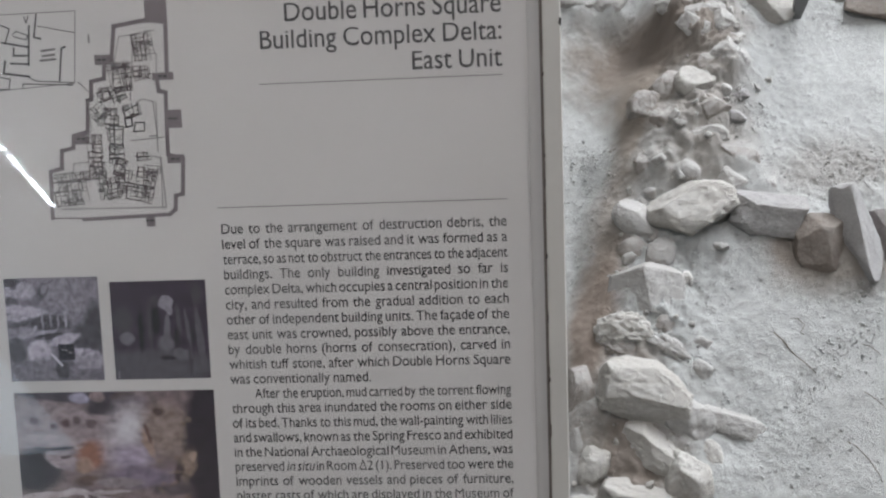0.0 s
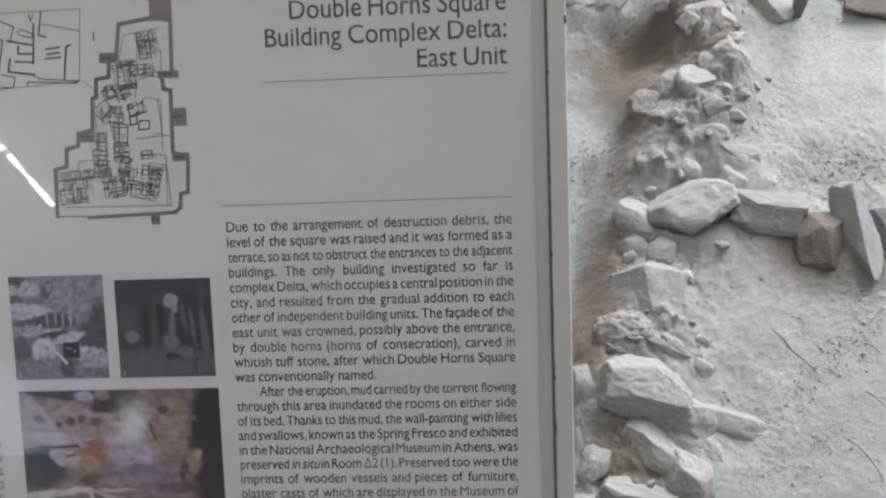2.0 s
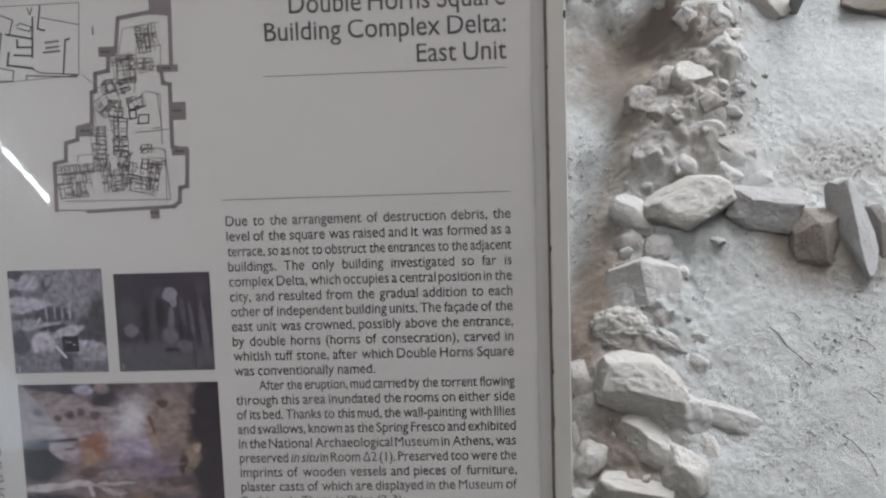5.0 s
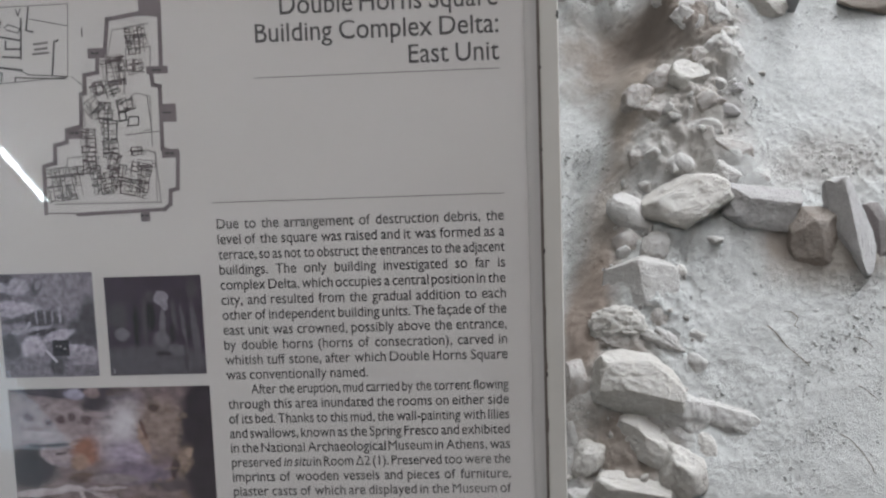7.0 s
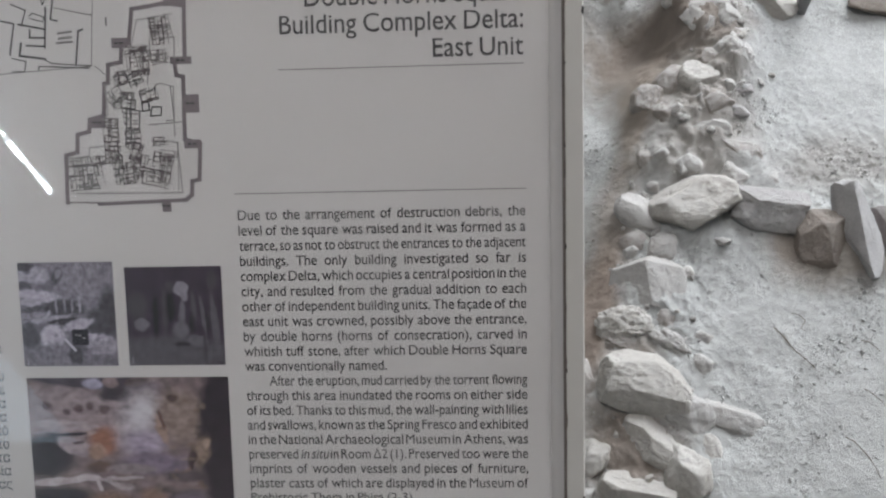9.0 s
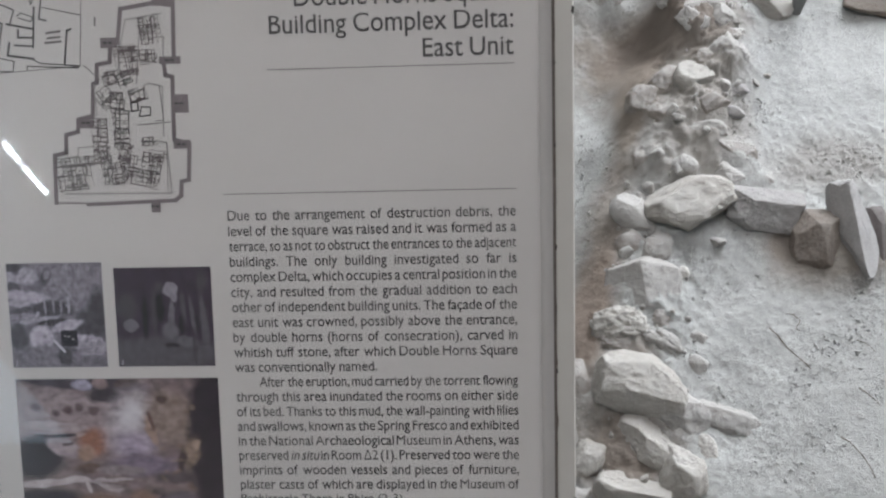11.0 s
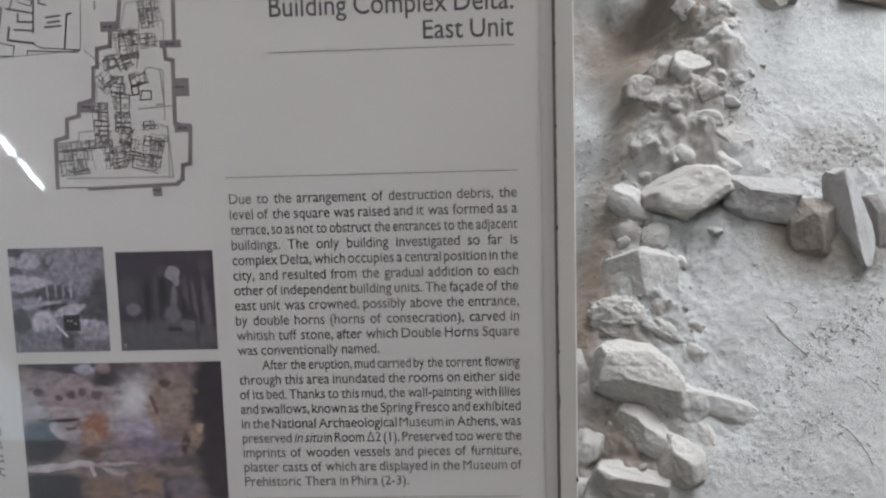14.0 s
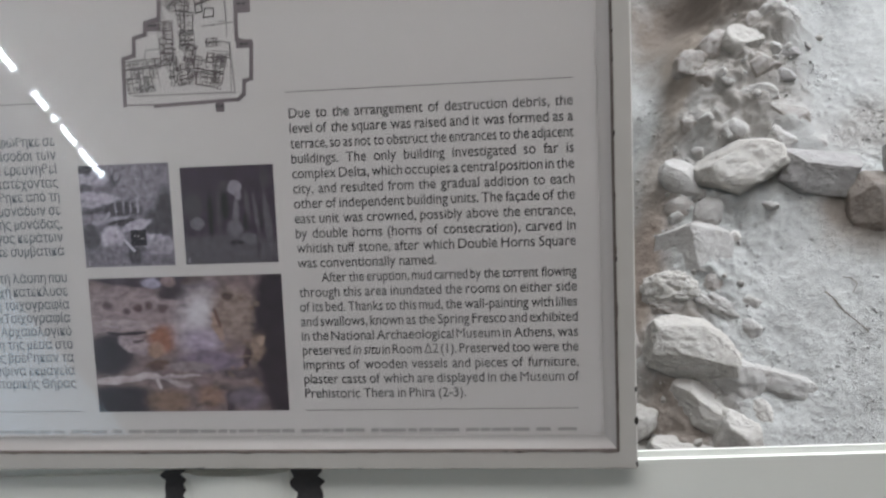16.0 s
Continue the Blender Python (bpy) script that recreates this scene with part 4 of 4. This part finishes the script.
fresco.patch(.33, .955, .05, .04, 0, (.40, .37, .48), .4)
fresco.patch(.42, .965, .035, .04, 20, (.34, .25, .25), .4)
fresco.patch(.55, .97, .06, .03, 20, (.12, .08, .08), .4)
fresco.patch(.18, .655, .15, .035, -5, (.47, .39, .41), .4)
fresco.patch(.09, .79, .026, .032, 20, (.15, .105, .12), .5)
fresco.patch(.19, .75, .018, .020, 0, (.15, .105, .12), .5)
fresco.patch(.25, .775, .020, .032, -20, (.16, .10, .11), .5)
fresco.patch(.31, .79, .018, .028, 0, (.17, .115, .125), .5)
fresco.patch(.38, .765, .026, .032, 20, (.16, .11, .12), .5)
fresco.patch(.08, .43, .13, .16, -20, (.05, .04, .05), .3)
fresco.patch(.22, .50, .105, .055, -36, (.43, .35, .375), .3)
fresco.patch(.24, .53, .03, .014, 10, (.12, .09, .10), .4)
fresco.patch(.20, .588, .11, .010, 6, (.045, .035, .045), .4)
fresco.patch(.11, .592, .04, .012, -8, (.045, .035, .045), .4)
fresco.patch(.37, .54, .075, .10, 0, (.36, .165, .11), .6)
fresco.patch(.33, .46, .045, .055, 0, (.43, .28, .21), .5)
fresco.patch(.31, .60, .02, .02, 0, (.48, .36, .33), .4)
fresco.patch(.34, .35, .065, .04, 0, (.14, .085, .07), .5)
fresco.patch(.55, .70, .10, .22, -12, (.52, .47, .51), .9)
fresco.patch(.565, .74, .05, .11, -10, (.74, .71, .75), .8)
fresco.patch(.57, .52, .10, .09, 0, (.46, .39, .49), .7)
fresco.patch(.61, .37, .17, .08, 0, (.25, .20, .265), .6)
fresco.patch(.76, .72, .12, .20, 8, (.335, .258, .228), .5)
fresco.patch(.66, .62, .025, .10, 12, (.44, .31, .25), .5)
fresco.patch(.72, .85, .03, .03, 0, (.13, .085, .075), .5)
fresco.patch(.66, .70, .012, .07, 10, (.17, .10, .09), .5)
fresco.patch(.96, .76, .11, .42, -6, (.042, .032, .042), .35)
fresco.patch(.98, .28, .13, .42, 6, (.048, .036, .046), .4)
fresco.patch(.85, .46, .045, .11, -12, (.34, .25, .20), .5)
fresco.patch(.80, .40, .018, .08, -10, (.09, .06, .06), .5)
fresco.patch(.88, .52, .02, .04, 0, (.45, .33, .26), .4)
fresco.patch(.78, .28, .10, .04, 0, (.13, .10, .11), .5)
fresco.patch(.50, .335, .12, .04, 0, (.33, .275, .285), .5)
fresco.patch(.10, .08, .22, .12, 0, (.048, .038, .048), .3)
fresco.patch(.38, .08, .11, .09, 0, (.27, .18, .135), .6)
fresco.patch(.60, .11, .07, .08, 0, (.31, .20, .155), .6)
fresco.patch(.70, .06, .02, .10, 0, (.08, .06, .07), .4)
fresco.patch(.79, .09, .09, .085, 0, (.20, .165, .20), .5)
fresco.patch(.13, .245, .14, .028, 7, (.63, .56, .575), .2)
fresco.patch(.27, .27, .075, .024, -3, (.62, .545, .56), .2)
fresco.patch(.42, .26, .13, .014, 4, (.54, .46, .48), .25)
fresco.patch(.33, .215, .014, .038, 10, (.62, .55, .56), .25)
fresco.patch(.46, .205, .055, .026, -6, (.44, .36, .37), .3)
fresco.patch(.40, .225, .05, .014, -30, (.50, .43, .44), .3)
fresco.scatter(4, 12, 0.66, 0.88, 0.2, 0.9, ((0.12, 0.08, 0.075), (0.44, 0.33, 0.25), (0.3, 0.19, 0.13)), 0.012, 0.035, 0.4)
fresco.scatter(5, 8, 0.3, 0.9, 0.0, 0.25, ((0.08, 0.06, 0.06), (0.34, 0.25, 0.2)), 0.012, 0.04, 0.5)
photograph(-0.1850, -0.2703, -0.0122, -0.1513, fresco.done(), "colour photograph of a painted wall in the earth")
for digit, u, v in (("2", -0.1835, -0.1395), ("3", -0.0930, -0.1395), ("1", -0.1830, -0.2680)):
    typeset(digit, u, u + 0.004, v, 0.0062, 0.9, "left", INKED_WHITE)


# ---------------------------------------------------------------- chips in the frame's paint


def chip(u, v, a, b, seed):
    r = random.Random(seed)
    bm = bmesh.new()
    k = 9
    rim = [(u + a * math.cos(2 * math.pi * i / k) * r.uniform(0.5, 1.1), v + b * math.sin(2 * math.pi * i / k) * r.uniform(0.5, 1.1)) for i in range(k)]
    top = [bm.verts.new((x, FACE - 0.0004, z)) for x, z in rim]
    low = [bm.verts.new((x, FACE + 0.002, z)) for x, z in rim]
    bm.faces.new(top)
    for i in range(k):
        bm.faces.new((top[i], low[i], low[(i + 1) % k], top[(i + 1) % k]))
    bmesh.ops.recalc_face_normals(bm, faces=list(bm.faces))
    part("paint_chip", bm, CHIP, panel, "dark chip in the frame's paint")


chip(0.2797, 0.1345, 0.0014, 0.0040, 1)
chip(0.2660, 0.0958, 0.0006, 0.0018, 2)
chip(0.2660, 0.0331, 0.0008, 0.0024, 3)
chip(0.2660, 0.0120, 0.0005, 0.0040, 4)
chip(0.2660, -0.0464, 0.0009, 0.0030, 5)
chip(0.2660, -0.0950, 0.0005, 0.0060, 6)
chip(0.2660, -0.1449, 0.0012, 0.0032, 7)
chip(0.2660, -0.2050, 0.0006, 0.0022, 8)
chip(0.2797, -0.2518, 0.0012, 0.0034, 9)
chip(0.2797, -0.2777, 0.0022, 0.0042, 10)
chip(0.2797, -0.3140, 0.0012, 0.0026, 11)
chip(0.1733, -0.3034, 0.0018, 0.0007, 12)
chip(0.1845, -0.3034, 0.0018, 0.0008, 13)
chip(0.0900, -0.3034, 0.0060, 0.0004, 14)
chip(0.0300, -0.3034, 0.0090, 0.0004, 15)
chip(-0.0600, -0.3034, 0.0050, 0.0004, 16)
chip(-0.0900, -0.3174, 0.0050, 0.0005, 17)
chip(0.0500, -0.3174, 0.0040, 0.0004, 18)


# ---------------------------------------------------------------- lights under the roof
# Strips added for the bright streak mirrored in the cover, with made-up housings and cables.
LIGHT = glow("daylight white tube", (0.82, 0.92, 1.0), 85.0)
for y0, y1 in ((-1.615, -1.475), (-1.447, -1.358), (-1.332, -1.305), (-1.278, -1.205), (-1.11, -0.86)):
    lamp = empty("linear_light", pose(-1.415 - 0.17 * ((y0 + y1) / 2 + 1.6), (y0 + y1) / 2, 3.0, 0, 0, 9.6))
    tagged(lamp, "slim white glowing strip under the roof", "lamp", "row of linear lamps")
    h = (y1 - y0) / 2
    part("diffuser", box(-0.009, 0.009, -h, h, -0.005, 0.005, 0.002), LIGHT, lamp, "glowing diffuser")
    part("housing", box(-0.018, 0.018, -h, h, 0.007, 0.05, 0.003), RAIL, lamp)
    part("cable", box(-0.002, 0.002, -0.002, 0.002, 0.05, 2.2), STEEL, lamp)

# ---------------------------------------------------------------- gravel, twigs and a stake on the earth


def gravel(total, seed):
    r = random.Random(seed)
    ball = bmesh.new()
    bmesh.ops.create_icosphere(ball, subdivisions=1, radius=1)
    base = [v.co.copy() for v in ball.verts]
    tris = [[v.index for v in f.verts] for f in ball.faces]
    ball.free()
    verts, faces = [], []
    while len(faces) < total * len(tris):
        x, y = r.uniform(0.42, 1.85), r.uniform(0.22, 2.5)
        thick = noise.noise(Vector((x * 3, y * 3, 4))) + 1.1 * math.exp(-((x - 1.25) / 0.22) ** 2 - ((y - 1.25) / 0.13) ** 2) + 0.25 * math.exp(-((x - 1.1) / 0.4) ** 2 - ((y - 0.5) / 0.4) ** 2)
        if y > 1.45:
            thick -= 0.55
        if thick < r.uniform(-0.5, 0.9):
            continue
        s = 0.0013 + 0.0027 * r.random() ** 2 + 0.005 * r.random() ** 14
        m = pose(x, y, level(x, y) - 0.0008, r.uniform(0, 360), r.uniform(0, 360), r.uniform(0, 360))
        start = len(verts)
        for v in base:
            verts.append(m @ Vector((v.x * s * r.uniform(0.7, 1.3), v.y * s * r.uniform(0.6, 1.1), v.z * s * r.uniform(0.5, 0.9))))
        faces += [[start + i for i in f] for f in tris]
    me = bpy.data.meshes.new("gravel")
    me.from_pydata(verts, [], faces)
    return me


gravel_ob = new("gravel", gravel(12000, 11))
gravel_ob.data.materials.append(EARTH)
tagged(gravel_ob, "loose dusty gravel and crumbs of earth", "gravel", kind="stuff")


def twig(points, r0):
    bm = bmesh.new()
    loops = []
    for i, (x, y) in enumerate(points):
        z = level(x, y) + 0.006
        r = 0.75 * r0 * (1 - 0.5 * i / len(points))
        loops.append([bm.verts.new((x + r * math.cos(a), y + 0.3 * r * math.sin(a), z + r * math.sin(a))) for a in (0, 1.26, 2.51, 3.77, 5.03)])
    for p, q in zip(loops, loops[1:]):
        for i in range(5):
            bm.faces.new((p[i], p[(i + 1) % 5], q[(i + 1) % 5], q[i]))
    bm.faces.new(loops[0])
    bm.faces.new(loops[-1][::-1])
    bmesh.ops.recalc_face_normals(bm, faces=list(bm.faces))
    tagged(part("twig", bm, TWIG, smooth=True), "thin dry brown twig lying on the dusty earth", "twig", "dry twigs")


twig(((0.980, 0.755), (0.997, 0.737), (1.020, 0.698), (1.044, 0.674), (1.065, 0.651), (1.069, 0.644)), 0.0022)
twig(((1.032, 0.794), (1.050, 0.792), (1.065, 0.775), (1.060, 0.767), (1.050, 0.753), (1.060, 0.746)), 0.0017)
twig(((1.202, 0.719), (1.222, 0.713), (1.235, 0.702), (1.245, 0.688)), 0.0016)
twig(((1.183, 0.592), (1.199, 0.582), (1.221, 0.559), (1.227, 0.547)), 0.0016)
twig(((1.112, 0.470), (1.133, 0.458), (1.159, 0.423), (1.174, 0.389), (1.177, 0.372)), 0.0019)


def stake():
    bm = bmesh.new()
    rings = []
    for z, w, t in ((-0.10, 0.004, 0.003), (0.0, 0.009, 0.006), (0.075, 0.020, 0.008), (0.13, 0.026, 0.009), (0.45, 0.027, 0.009), (0.46, 0.024, 0.007)):
        rings.append([bm.verts.new(c) for c in ((-w, -t, z), (w, -t, z), (w, t, z), (-w, t, z))])
    for p, q in zip(rings, rings[1:]):
        for i in range(4):
            bm.faces.new((p[i], p[(i + 1) % 4], q[(i + 1) % 4], q[i]))
    bm.faces.new(rings[0][::-1])
    bm.faces.new(rings[-1])
    bmesh.ops.bevel(bm, geom=list(bm.edges), offset=0.0015, segments=1, affect="EDGES")
    ob = part("stake", bm, STEEL)
    ob.matrix_world = pose(1.229, 1.78, 0.225, 0, -3, 6)
    tagged(ob, "tapered grey metal stake driven into the earth", "stake")


stake()


# ---------------------------------------------------------------- small rubble along the ruined wall
r = random.Random(23)
SMALL = []
for i in range(6):
    bits = stone(0, 0, -5, 0.02 + 0.002 * i, 0.016, 0.014, 0, 0.75, ("dusty", "pale", "dusty", "pale", "dusty", "dusty")[i], "rough")
    SMALL.append(bits)
made = 0
while made < 150:
    y = r.uniform(0.25, 2.3)
    x = wall_line(y) + r.gauss(0.14, 0.08)
    k = 0.22 + 0.8 * r.random() ** 2
    if x < wall_line(y) - 0.09 + (0.16 if y > 1.5 else 0):
        continue
    m = pose(x, y, ground_height(x, y) + 0.004 * k, r.uniform(0, 360), r.uniform(0, 360), r.uniform(0, 360))
    pick = SMALL[made % 6]
    ob = pick if made < 6 else copy_thing(pick, m)
    ob.matrix_world = m @ Matrix.Diagonal((k, k, k, 1))
    tagged(ob, pick["label"].replace("bedded in", "lying loose on"), group="loose rubble by the wall")
    made += 1


# half-buried stones in the crest of the wall
made = 0
while made < 16:
    y = r.uniform(0.95, 2.35)
    x = wall_line(y) + r.uniform(0.14 if y > 1.5 else 0.02, 0.12 if y < 1.3 else 0.24)
    k = r.uniform(0.9, 1.7)
    m = pose(x, y, ground_height(x, y) - 0.004 * k, r.uniform(0, 360), r.uniform(0, 360), r.uniform(0, 360))
    pick = SMALL[made % 6 if made % 6 != 1 else 0]
    ob = copy_thing(pick, m)
    ob.matrix_world = m @ Matrix.Diagonal((k, k, k * 0.9, 1))
    tagged(ob, pick["label"].replace("lying loose on", "half buried in"), group="stones of the ruined wall")
    made += 1
